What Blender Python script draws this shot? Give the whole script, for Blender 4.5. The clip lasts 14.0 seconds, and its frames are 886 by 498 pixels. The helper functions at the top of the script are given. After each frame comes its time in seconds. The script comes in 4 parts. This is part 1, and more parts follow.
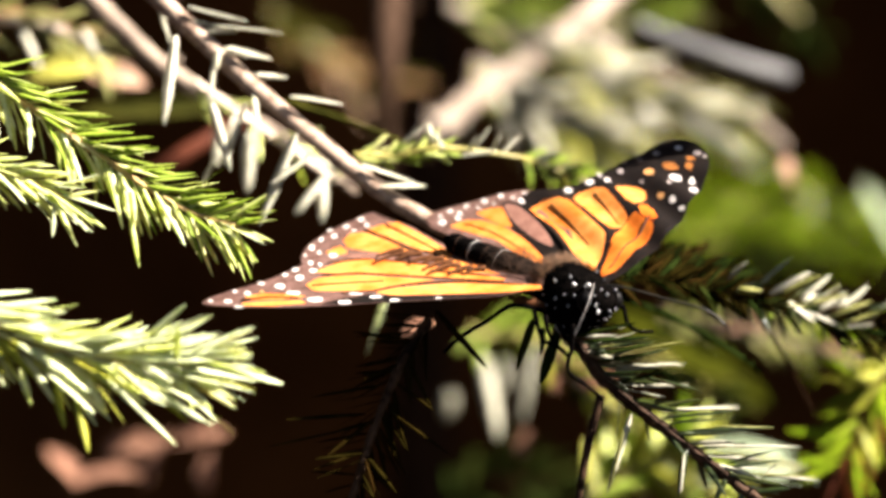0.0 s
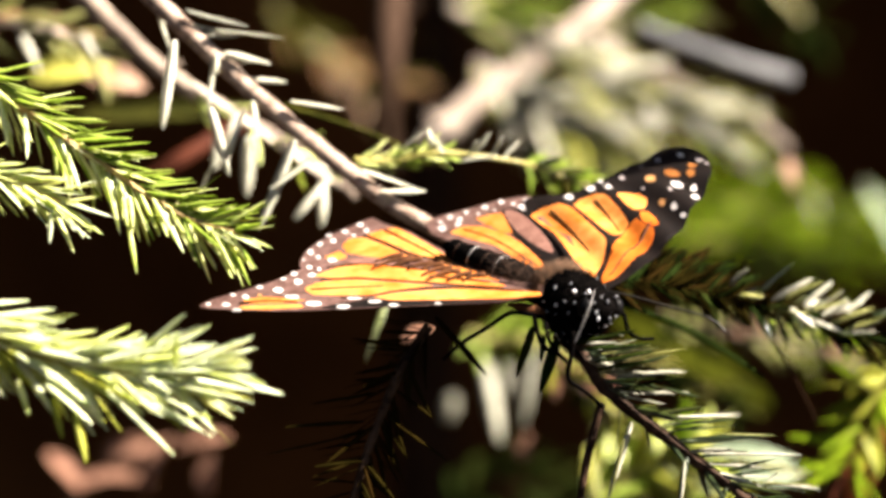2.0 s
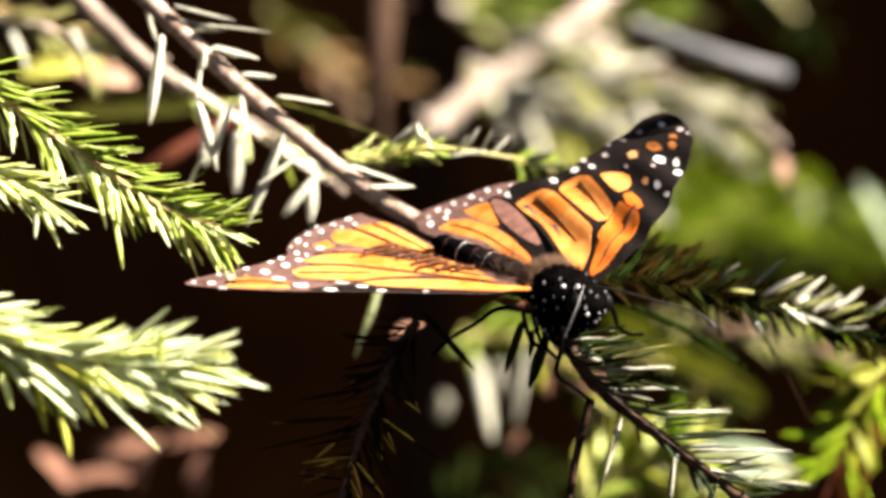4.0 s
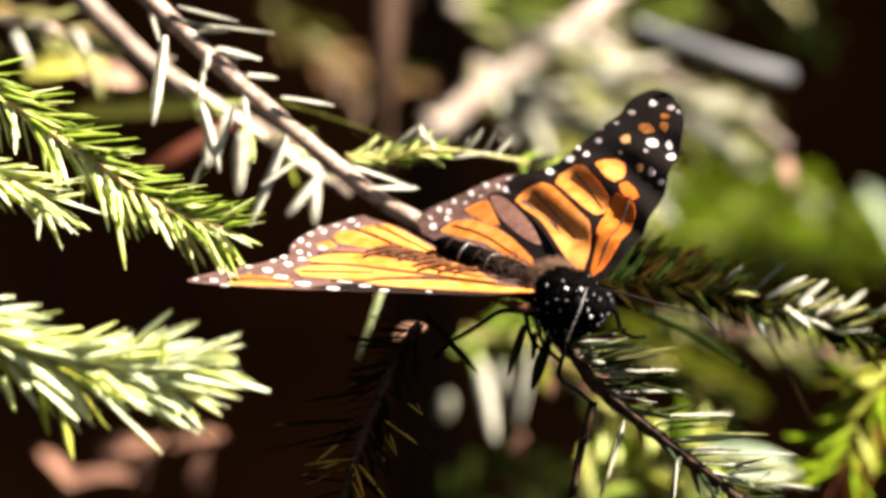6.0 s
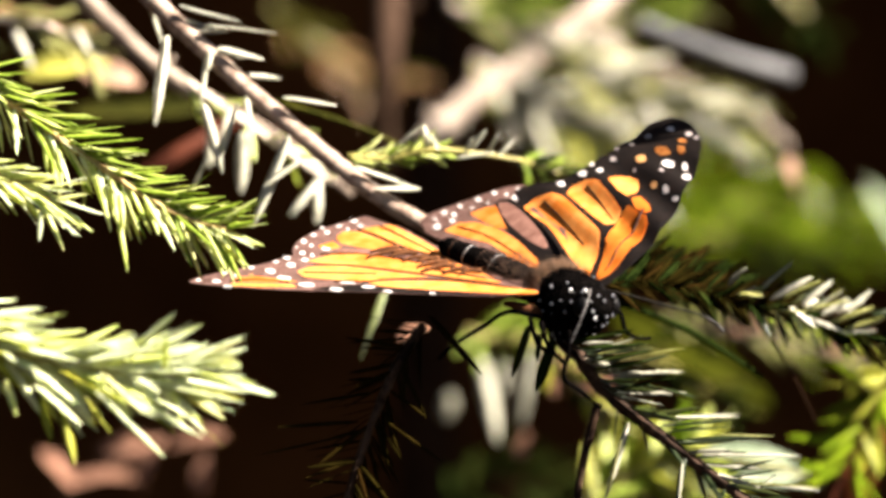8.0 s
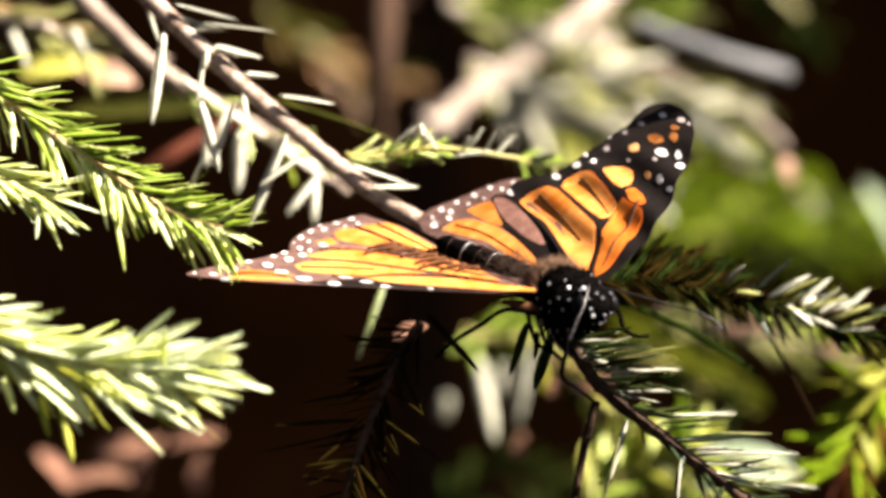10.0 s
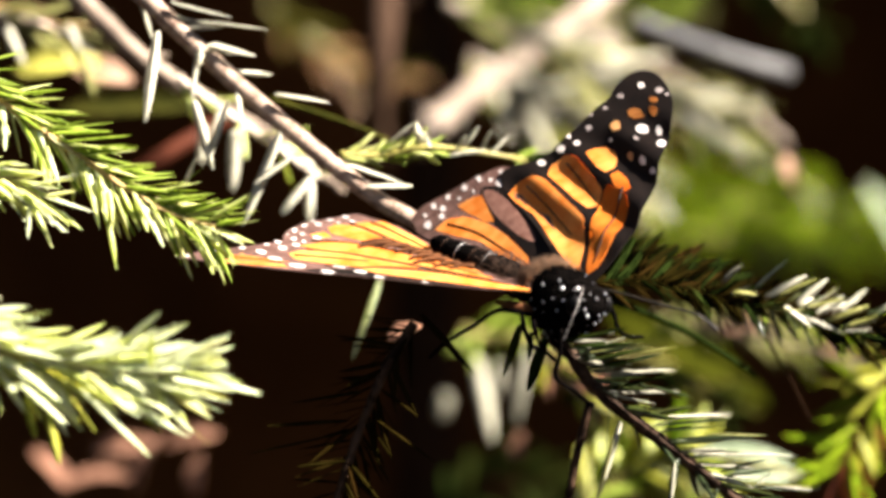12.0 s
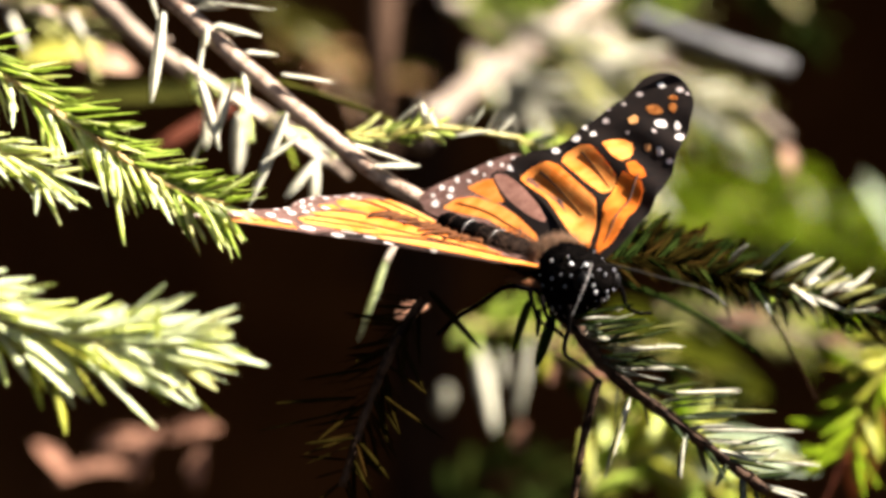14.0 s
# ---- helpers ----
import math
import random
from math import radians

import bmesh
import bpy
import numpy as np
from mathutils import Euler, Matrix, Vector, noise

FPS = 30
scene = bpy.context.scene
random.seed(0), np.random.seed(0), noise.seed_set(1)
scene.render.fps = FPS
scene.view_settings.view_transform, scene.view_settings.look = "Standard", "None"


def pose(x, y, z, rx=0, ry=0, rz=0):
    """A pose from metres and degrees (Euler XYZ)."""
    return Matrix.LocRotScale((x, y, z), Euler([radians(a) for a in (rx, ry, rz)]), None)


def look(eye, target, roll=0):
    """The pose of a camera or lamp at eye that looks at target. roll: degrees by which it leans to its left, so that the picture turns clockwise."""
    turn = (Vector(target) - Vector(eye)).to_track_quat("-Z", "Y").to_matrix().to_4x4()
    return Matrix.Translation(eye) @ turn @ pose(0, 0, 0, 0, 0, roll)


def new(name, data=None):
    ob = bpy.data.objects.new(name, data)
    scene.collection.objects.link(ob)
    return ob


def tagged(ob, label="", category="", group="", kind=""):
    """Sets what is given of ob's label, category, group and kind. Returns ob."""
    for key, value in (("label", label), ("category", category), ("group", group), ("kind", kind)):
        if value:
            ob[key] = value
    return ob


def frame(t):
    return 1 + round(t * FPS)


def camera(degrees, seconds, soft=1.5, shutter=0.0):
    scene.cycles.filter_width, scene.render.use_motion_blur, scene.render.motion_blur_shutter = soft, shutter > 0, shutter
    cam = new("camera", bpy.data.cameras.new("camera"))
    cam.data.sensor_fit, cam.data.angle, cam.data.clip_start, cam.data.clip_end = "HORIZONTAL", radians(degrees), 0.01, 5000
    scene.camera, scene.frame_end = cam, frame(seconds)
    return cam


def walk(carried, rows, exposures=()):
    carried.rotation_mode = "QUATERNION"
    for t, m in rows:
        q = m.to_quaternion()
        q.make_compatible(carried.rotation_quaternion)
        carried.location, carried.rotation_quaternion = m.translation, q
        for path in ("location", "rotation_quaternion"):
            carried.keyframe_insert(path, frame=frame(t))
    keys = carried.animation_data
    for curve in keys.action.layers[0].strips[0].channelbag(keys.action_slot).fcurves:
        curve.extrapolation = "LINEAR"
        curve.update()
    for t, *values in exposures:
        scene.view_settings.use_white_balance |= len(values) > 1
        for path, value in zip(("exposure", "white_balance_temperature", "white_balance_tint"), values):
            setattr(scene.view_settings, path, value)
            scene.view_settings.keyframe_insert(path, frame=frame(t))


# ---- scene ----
# A butterfly with open wings on a fir twig, seen from arm's length by a long lens.
# World: x right, y away from the lens, z up. The lens stands EYE above the ground.
EYE = 1.35
cam = camera(12.0, 14.0, 3.6)
cam.data.dof.use_dof = True
cam.data.dof.focus_distance = 0.648
cam.data.dof.aperture_fstop = 17.0

# seconds; millimetres right, ahead, up; degrees yaw, pitch, roll
PATH = [
    (0, -0.90, -3.80, -1.32, -0.070, 0.040, -0.010),
    (0.5, -0.16, -3.78, -0.11, -0.017, -0.013, 0.219),
    (1, -0.06, -0.97, 0.26, 0.018, -0.017, 0.043),
    (1.5, 0.00, 0.00, -0.00, 0.000, 0.000, 0.000),
    (2, -0.13, 0.03, 0.14, -0.008, -0.001, 0.032),
    (2.5, -1.58, -0.95, 0.01, -0.095, -0.003, 0.077),
    (3, -0.19, 0.84, -1.38, -0.039, 0.045, -0.004),
    (5.5, 1.84, 4.72, -0.03, 0.039, -0.013, 0.064),
    (6, 1.75, 4.61, -0.27, 0.038, -0.003, 0.134),
    (6.5, 1.12, 5.16, 0.79, 0.018, -0.051, 0.092),
    (7, -0.30, 6.13, -0.31, -0.049, 0.005, -0.010),
    (7.5, -0.96, 7.60, -0.78, -0.098, 0.014, -0.074),
    (8, 1.11, 7.94, 0.40, 0.032, -0.048, 0.089),
    (10.5, 0.59, 9.06, -0.45, -0.046, -0.004, -0.005),
    (11, 1.30, 9.44, 0.64, 0.001, -0.054, -0.002),
    (11.5, 3.16, 11.31, -0.11, 0.078, -0.021, 0.005),
    (12, 2.69, 12.50, 0.14, 0.056, -0.056, 0.150),
    (12.5, 1.09, 12.16, -0.97, -0.028, -0.005, -0.093),
    (13, 0.71, 13.36, -1.80, -0.039, 0.026, -0.002),
    (13.5, 5.77, 13.67, -2.73, 0.152, 0.033, -0.251),
    (14, -0.22, 12.76, -6.20, -0.097, 0.198, 0.046),
]
walk(cam, [(t, pose(x / 1000, y / 1000, EYE + z / 1000, 90 + pitch, 0, yaw) @ pose(0, 0, 0, 0, 0, roll))
           for t, x, y, z, yaw, pitch, roll in PATH], exposures=[(0.0, 3.05), (14.0, 3.05)])

# ---- light ----
SUN = Vector((0.56, -0.08, 0.82)).normalized()
world = bpy.data.worlds.new("sky")
scene.world = world
world.use_nodes = True
wn = world.node_tree.nodes
sky = wn.new("ShaderNodeTexSky")
sky.sky_type, sky.sun_disc = "NISHITA", False
sky.sun_elevation = math.asin(SUN.z)
sky.sun_rotation = math.atan2(SUN.x, SUN.y)
wn["Background"].inputs["Strength"].default_value = 0.017
world.node_tree.links.new(sky.outputs["Color"], wn["Background"].inputs["Color"])
sun_lamp = bpy.data.lights.new("sun", "SUN")
sun_lamp.energy, sun_lamp.angle, sun_lamp.color = 5.0, radians(0.6), (1.0, 0.90, 0.80)
sun = new("sun", sun_lamp)
sun.matrix_world = look(SUN * 6, (0, 0.65, EYE))


# ---- materials ----
def material(name, dark, light, rough=0.5, scale=300.0, translucent=0.0, bump=0.15, spec=0.5, vary=0.25, tint=None, sheen=0.0, passing=None):
    """Two colours mixed by fine and coarse noise, varied from object to object, with some light passing through."""
    m = bpy.data.materials.new(name)
    m.use_nodes = True
    nt = m.node_tree
    n, link = nt.nodes, nt.links.new
    bsdf, out = n["Principled BSDF"], n["Material Output"]
    geo = n.new("ShaderNodeNewGeometry")
    fine, coarse = n.new("ShaderNodeTexNoise"), n.new("ShaderNodeTexNoise")
    fine.inputs["Scale"].default_value, coarse.inputs["Scale"].default_value = scale * 5, scale
    fine.inputs["Detail"].default_value = 4
    for tex in (fine, coarse):
        link(geo.outputs["Position"], tex.inputs["Vector"])
    add = n.new("ShaderNodeMath")
    add.operation = "ADD"
    link(fine.outputs["Fac"], add.inputs[0])
    link(coarse.outputs["Fac"], add.inputs[1])
    ramp = n.new("ShaderNodeMapRange")
    ramp.inputs["From Min"].default_value, ramp.inputs["From Max"].default_value = 0.75, 1.25
    link(add.outputs[0], ramp.inputs["Value"])
    mix = n.new("ShaderNodeMix")
    mix.data_type = "RGBA"
    mix.inputs["A"].default_value, mix.inputs["B"].default_value = (*dark, 1), (*light, 1)
    link(ramp.outputs["Result"], mix.inputs["Factor"])
    info = n.new("ShaderNodeObjectInfo")
    hsv = n.new("ShaderNodeHueSaturation")
    value = n.new("ShaderNodeMapRange")
    value.inputs["To Min"].default_value, value.inputs["To Max"].default_value = 1 - vary, 1 + vary
    link(info.outputs["Random"], value.inputs["Value"])
    link(value.outputs["Result"], hsv.inputs["Value"])
    link(mix.outputs["Result"], hsv.inputs["Color"])
    colour = hsv.outputs["Color"]
    if tint:
        second = n.new("ShaderNodeMix")
        second.data_type = "RGBA"
        second.inputs["B"].default_value = (*tint, 1)
        pick = n.new("ShaderNodeMapRange")
        pick.inputs["From Min"].default_value, pick.inputs["From Max"].default_value = 0.6, 1.0
        pick.inputs["To Max"].default_value = 0.8
        link(info.outputs["Random"], pick.inputs["Value"])
        link(pick.outputs["Result"], second.inputs["Factor"])
        link(colour, second.inputs["A"])
        colour = second.outputs["Result"]
    link(colour, bsdf.inputs["Base Color"])
    bsdf.inputs["Roughness"].default_value = rough
    bsdf.inputs["Specular IOR Level"].default_value = spec
    bsdf.inputs["Sheen Weight"].default_value = sheen
    if bump:
        relief = n.new("ShaderNodeBump")
        relief.inputs["Strength"].default_value, relief.inputs["Distance"].default_value = bump, 0.15 / scale
        link(fine.outputs["Fac"], relief.inputs["Height"])
        link(relief.outputs["Normal"], bsdf.inputs["Normal"])
    if translucent:
        through_light, blend = n.new("ShaderNodeBsdfTranslucent"), n.new("ShaderNodeMixShader")
        if passing:
            through_light.inputs["Color"].default_value = (*passing, 1)
        else:
            link(colour, through_light.inputs["Color"])
        blend.inputs["Fac"].default_value = translucent
        link(bsdf.outputs[0], blend.inputs[1])
        link(through_light.outputs[0], blend.inputs[2])
        link(blend.outputs[0], out.inputs["Surface"])
    return m


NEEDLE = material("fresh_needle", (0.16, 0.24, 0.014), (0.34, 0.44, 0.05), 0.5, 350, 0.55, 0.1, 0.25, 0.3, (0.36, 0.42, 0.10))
# lit copy of the fresh needle, with sunlight put into the colour
NEEDLE_SUN = material("sunlit_yellow_green_needle", (0.54, 0.61, 0.13), (0.80, 0.83, 0.38), 0.5, 350, 0.55, 0.1, 0.35, 0.25, (0.62, 0.58, 0.34))
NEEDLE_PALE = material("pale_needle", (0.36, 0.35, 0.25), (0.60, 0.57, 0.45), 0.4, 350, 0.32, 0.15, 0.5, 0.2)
# the next two needles are near-black: shade is put into their colour
NEEDLE_DARK = material("shade_dark_needle", (0.004, 0.007, 0.0015), (0.011, 0.018, 0.0035), 0.5, 350, 0.1, 0.1, 0.0, 0.3, (0.014, 0.015, 0.003))
NEEDLE_GLOSS = material("shade_dark_glossy_needle", (0.005, 0.009, 0.002), (0.016, 0.026, 0.005), 0.32, 350, 0.1, 0.2, 0.5, 0.3, (0.03, 0.032, 0.006))
NEEDLE_GREY = material("grey_needle", (0.15, 0.145, 0.105), (0.30, 0.29, 0.22), 0.5, 350, 0.2, 0.1, 0.3, 0.25)
# pale underside of fir needles, also used to paint strong sun
NEEDLE_SILVER = material("silver_underside_sunlit_needle", (0.58, 0.64, 0.34), (0.82, 0.85, 0.58), 0.5, 350, 0.5, 0.1, 0.35, 0.2)
NEEDLE_DRY = material("dry_needle", (0.22, 0.10, 0.04), (0.42, 0.25, 0.12), 0.5, 350, 0.15, 0.15, 0.4, 0.25)
BARK = material("twig_bark", (0.10, 0.06, 0.042), (0.31, 0.24, 0.185), 0.75, 450, 0, 0.35, 0.1, 0.1)
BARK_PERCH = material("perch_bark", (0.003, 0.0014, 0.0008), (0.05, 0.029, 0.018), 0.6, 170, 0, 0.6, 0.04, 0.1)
BARK_CREAM = material("cream_bark", (0.09, 0.062, 0.044), (0.22, 0.165, 0.12), 0.7, 120, 0, 0.4, 0.3, 0.1)
BARK_LIMB = material("limb_bark", (0.09, 0.07, 0.053), (0.25, 0.20, 0.16), 0.8, 60, 0, 0.4, 0.1, 0.1)
BARK_PINK = material("pinkish_bark", (0.026, 0.014, 0.008), (0.062, 0.036, 0.023), 0.8, 120, 0, 0.4, 0.05, 0.1)
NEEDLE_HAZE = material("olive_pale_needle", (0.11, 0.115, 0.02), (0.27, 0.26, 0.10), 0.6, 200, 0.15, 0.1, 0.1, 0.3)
BARK_PALE = material("pale_bark", (0.42, 0.33, 0.25), (0.62, 0.53, 0.43), 0.65, 200, 0, 0.4, 0.3, 0.1)
# bark brown lowered so that the colour itself holds shade
BARK_DARK = material("shade_dark_trunk_bark", (0.008, 0.0036, 0.0017), (0.020, 0.0095, 0.0045), 0.95, 60, 0, 0.5, 0.02, 0.1)
BARK_RED = material("red_bark", (0.022, 0.0055, 0.0025), (0.05, 0.013, 0.006), 0.7, 220, 0, 0.3, 0.05, 0.1)
STEM_BROWN = material("young_brown_stem", (0.20, 0.12, 0.03), (0.42, 0.30, 0.12), 0.6, 300, 0, 0.3, 0.3, 0.1)
STEM_GREEN = material("green_stem", (0.12, 0.11, 0.02), (0.26, 0.22, 0.06), 0.5, 300, 0, 0.3, 0.4, 0.1)
LEAF_DRY = material("dry_leaf", (0.05, 0.023, 0.014), (0.27, 0.14, 0.092), 0.8, 110, 0.15, 0.5, 0.05, 0.15)
LEAF_PEACH = material("peach_leaf", (0.22, 0.125, 0.08), (0.38, 0.24, 0.165), 0.7, 110, 0.2, 0.3, 0.1, 0.1)
LEAF_RUST = material("rust_leaf", (0.22, 0.05, 0.012), (0.40, 0.12, 0.03), 0.6, 60, 0.2, 0.3, 0.2, 0.15)
LEAF_YELLOW = material("yellow_leaf", (0.26, 0.25, 0.03), (0.46, 0.42, 0.10), 0.5, 60, 0.2, 0.3, 0.3, 0.1)
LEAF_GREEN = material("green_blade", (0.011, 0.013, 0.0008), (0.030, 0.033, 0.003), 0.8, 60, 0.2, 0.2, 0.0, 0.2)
LEAF_MINT = material("pale_green_blade", (0.13, 0.17, 0.10), (0.23, 0.27, 0.175), 0.6, 60, 0.2, 0.2, 0.2, 0.15)
NEEDLE_MOSS = material("moss_green_needle", (0.075, 0.125, 0.003), (0.17, 0.23, 0.009), 0.8, 350, 0.3, 0.1, 0.03, 0.3)
# brown needle darkened so that its colour carries shade
NEEDLE_BROWN = material("shade_brown_needle", (0.004, 0.0028, 0.0006), (0.010, 0.0075, 0.0014), 0.7, 350, 0.1, 0.1, 0.0, 0.3, (0.012, 0.006, 0.0015))
NEEDLE_YELLOW = material("yellowish_needle", (0.17, 0.19, 0.010), (0.32, 0.31, 0.03), 0.5, 350, 0.4, 0.1, 0.25, 0.25)
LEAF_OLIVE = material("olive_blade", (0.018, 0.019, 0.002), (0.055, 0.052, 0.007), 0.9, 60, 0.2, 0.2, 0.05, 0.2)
GREY_WOOD = material("weathered_wood", (0.045, 0.045, 0.047), (0.105, 0.104, 0.104), 0.7, 90, 0, 0.3, 0.3, 0.1)
# dark brown that stands in for deep shade
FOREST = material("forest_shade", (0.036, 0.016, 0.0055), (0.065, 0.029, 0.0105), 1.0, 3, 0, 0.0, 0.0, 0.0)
SOIL = material("forest_soil", (0.010, 0.006, 0.003), (0.026, 0.016, 0.008), 1.0, 12, 0, 0.3, 0.1, 0.0)
# mauve carries the sun's sheen on the dark border scales
WING_MAUVE = material("wing_scales_mauve_sheen", (0.036, 0.017, 0.012), (0.11, 0.060, 0.050), 0.55, 500, 0.05, 0.2, 0.25, 0.0)
WING_GREY = material("wing_scales_grey", (0.16, 0.13, 0.125), (0.30, 0.26, 0.25), 0.6, 700, 0.1, 0.1, 0.2, 0.05)
WING_DARK = material("wing_scales_dark", (0.0012, 0.0007, 0.0005), (0.005, 0.0026, 0.0018), 0.6, 700, 0.03, 0.2, 0.12, 0.0, None, 0.0)
WING_ORANGE = material("wing_scales_orange", (0.52, 0.14, 0.019), (0.76, 0.31, 0.08), 0.75, 90, 0.45, 0.0, 0.0, 0.06, None, 0.0, (0.85, 0.20, 0.012))
WING_UMBER = material("wing_scales_umber", (0.03, 0.011, 0.004), (0.09, 0.034, 0.012), 0.7, 300, 0.1, 0.1, 0.05, 0.0)
WING_TAWNY = material("wing_scales_tawny", (0.13, 0.042, 0.010), (0.30, 0.12, 0.035), 0.75, 200, 0.3, 0.0, 0.0, 0.1)
WING_RUST = material("wing_scales_rust", (0.40, 0.085, 0.010), (0.64, 0.19, 0.03), 0.75, 90, 0.45, 0.0, 0.0, 0.06, None, 0.0, (0.80, 0.16, 0.01))
WING_BROWN = material("wing_scales_brown", (0.09, 0.042, 0.03), (0.16, 0.083, 0.064), 0.7, 500, 0.1, 0.15, 0.06, 0.05, None, 0.0)
WING_WHITE = material("wing_scales_white", (0.34, 0.30, 0.28), (0.56, 0.52, 0.49), 0.6, 900, 0.1, 0.1, 0.3, 0.05)
WING_PEACH = material("wing_scales_peach", (0.30, 0.13, 0.04), (0.52, 0.28, 0.11), 0.6, 700, 0.2, 0.1, 0.3, 0.08)
BODY_BLACK = material("body_black", (0.0008, 0.0007, 0.0007), (0.003, 0.0024, 0.0022), 0.9, 900, 0, 0.8, 0.0, 0.0)
FUR_DARK = material("body_fur_dark", (0.010, 0.005, 0.003), (0.045, 0.024, 0.014), 0.8, 900, 0, 0.4, 0.1, 0.3)
ANTENNA = material("antenna_brown", (0.003, 0.0022, 0.0012), (0.012, 0.009, 0.005), 0.5, 900, 0, 0.1, 0.2, 0.0)
FUR_BROWN = material("body_fur_brown", (0.035, 0.017, 0.008), (0.13, 0.068, 0.034), 0.8, 900, 0, 0.4, 0.2, 0.3)
BODY_GREY = material("body_white_shaded", (0.10, 0.10, 0.105), (0.24, 0.24, 0.25), 0.6, 900, 0, 0.1, 0.1, 0.3)
BODY_WHITE = material("body_white", (0.34, 0.34, 0.34), (0.5, 0.5, 0.5), 0.5, 900, 0, 0.1, 0.4, 0.0)
BODY_PALE = material("antenna_grey", (0.10, 0.095, 0.09), (0.22, 0.20, 0.19), 0.4, 900, 0, 0.1, 0.5, 0.0)
EYE_BLACK = material("eye_black", (0.001, 0.001, 0.001), (0.0035, 0.003, 0.003), 0.45, 900, 0, 0.0, 0.05, 0.0)

# ---- building helpers ----
F = 784 / math.tan(radians(6.0))
WORLD = {}


def at(u, v, d):
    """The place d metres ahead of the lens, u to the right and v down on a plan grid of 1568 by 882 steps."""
    return Vector(((u - 784) / F * d, d, EYE - (v - 441) / F * d))


def step(d):
    """One step of the plan grid at the distance d, in metres."""
    return d / F


def thing(name, place, label, category, group="", m=None):
    ob = new(name)
    ob.matrix_basis = m or Matrix.Translation(place)
    WORLD[ob] = ob.matrix_basis.copy()
    return tagged(ob, label, category, group)


def mesh(verts, faces, mat, smooth=True):
    me = bpy.data.meshes.new("mesh")
    me.from_pydata([tuple(v) for v in verts], [], faces)
    me.materials.append(mat)
    if smooth:
        me.polygons.foreach_set("use_smooth", [True] * len(me.polygons))
    me.update()
    return me


def part(name, verts, faces, mat, parent, label="", smooth=True):
    """A mesh given in world coordinates, as a part of its parent."""
    inv = WORLD[parent].inverted()
    ob = new(name, mesh([inv @ Vector(v) for v in verts], faces, mat, smooth))
    ob.parent = parent
    WORLD[ob] = WORLD[parent].copy()
    return tagged(ob, label)


def tube(points, radii, sides=8, knobs=0.0, seed=0):
    """A tapered, slightly knobbly tube along a smooth line through points."""
    pts = [Vector(p) for p in points]
    rng = random.Random(seed)
    verts, faces = [], []
    a = None
    for i, p in enumerate(pts):
        t = (pts[min(i + 1, len(pts) - 1)] - pts[max(i - 1, 0)]).normalized()
        if a is None:
            a = t.orthogonal().normalized()
        a = (a - t * a.dot(t)).normalized()
        b = t.cross(a)
        r = radii[i] if hasattr(radii, "__len__") else radii
        for k in range(sides):
            w = 2 * math.pi * k / sides
            rr = r * (1 + knobs * rng.uniform(-1, 1))
            verts.append(p + a * (math.cos(w) * rr) + b * (math.sin(w) * rr))
    for i in range(len(pts) - 1):
        for k in range(sides):
            q = (k + 1) % sides
            faces.append((i * sides + k, i * sides + q, (i + 1) * sides + q, (i + 1) * sides + k))
    faces.append(tuple(range(sides))[::-1])
    faces.append(tuple(range((len(pts) - 1) * sides, len(pts) * sides)))
    return verts, faces


def smooth_line(points, per=6):
    """Catmull-Rom through tuples of any length."""
    p = [np.array(q, float) for q in points]
    p = [2 * p[0] - p[1], *p, 2 * p[-1] - p[-2]]
    out = []
    for i in range(1, len(p) - 2):
        for k in range(per):
            t = k / per
            out.append(0.5 * (2 * p[i] + (p[i + 1] - p[i - 1]) * t + (2 * p[i - 1] - 5 * p[i] + 4 * p[i + 1] - p[i + 2]) * t * t
                              + (3 * p[i] - p[i - 1] - 3 * p[i + 1] + p[i + 2]) * t ** 3))
    out.append(p[-2])
    return out


def needle_mesh(mat, bend, seed):
    """A flat, keeled, slightly bent fir needle, one long along x and one wide."""
    rng = random.Random(seed)
    verts, faces = [], []
    stations = ((0.0, 0.35), (0.07, 0.70), (0.22, 0.88), (0.45, 0.94), (0.66, 0.84), (0.82, 0.60), (0.93, 0.33), (1.0, 0.06))
    twist = rng.uniform(-0.3, 0.3)
    for x, w in stations:
        c, s = math.cos(twist * x), math.sin(twist * x)
        z0 = bend * x * (1 - 0.2 * x)
        for y, z in ((0.5, 0.02), (0.0, 0.13), (-0.5, 0.02), (0.0, -0.10)):
            verts.append((x, (y * c - z * s) * w, (y * s + z * c) * w + z0))
    for i in range(len(stations) - 1):
        for k in range(4):
            q = (k + 1) % 4
            faces.append((i * 4 + k, i * 4 + q, i * 4 + 4 + q, i * 4 + 4 + k))
    faces += [(3, 2, 1, 0), tuple(range(len(verts) - 4, len(verts)))]
    return mesh(verts, faces, mat)


NEEDLE_MESHES = {}


def needle(parent, base, tip, width, mat, rng, roll=None):
    """One needle from base to tip, a child of its sprig."""
    if mat not in NEEDLE_MESHES:
        NEEDLE_MESHES[mat] = [needle_mesh(mat, b, i) for i, b in enumerate((-1.1, -0.5, 0.2, 0.7, 1.3))]
    x = tip - base
    length = x.length
    x.normalize()
    up = Vector((0, -0.5, 0.85))
    y = up.cross(x)
    if y.length < 1e-3:
        y = Vector((1, 0, 0))
    y.normalize()
    z = x.cross(y)
    m = Matrix((x, y, z)).transposed().to_4x4() @ Matrix.Rotation(rng.uniform(-0.9, 0.9) if roll is None else roll, 4, "X")
    ob = new("needle", rng.choice(NEEDLE_MESHES[mat]))
    ob.parent = parent
    ob.matrix_basis = WORLD[parent].inverted() @ Matrix.Translation(base) @ m @ Matrix.Diagonal((length, width, width, 1))
    return ob


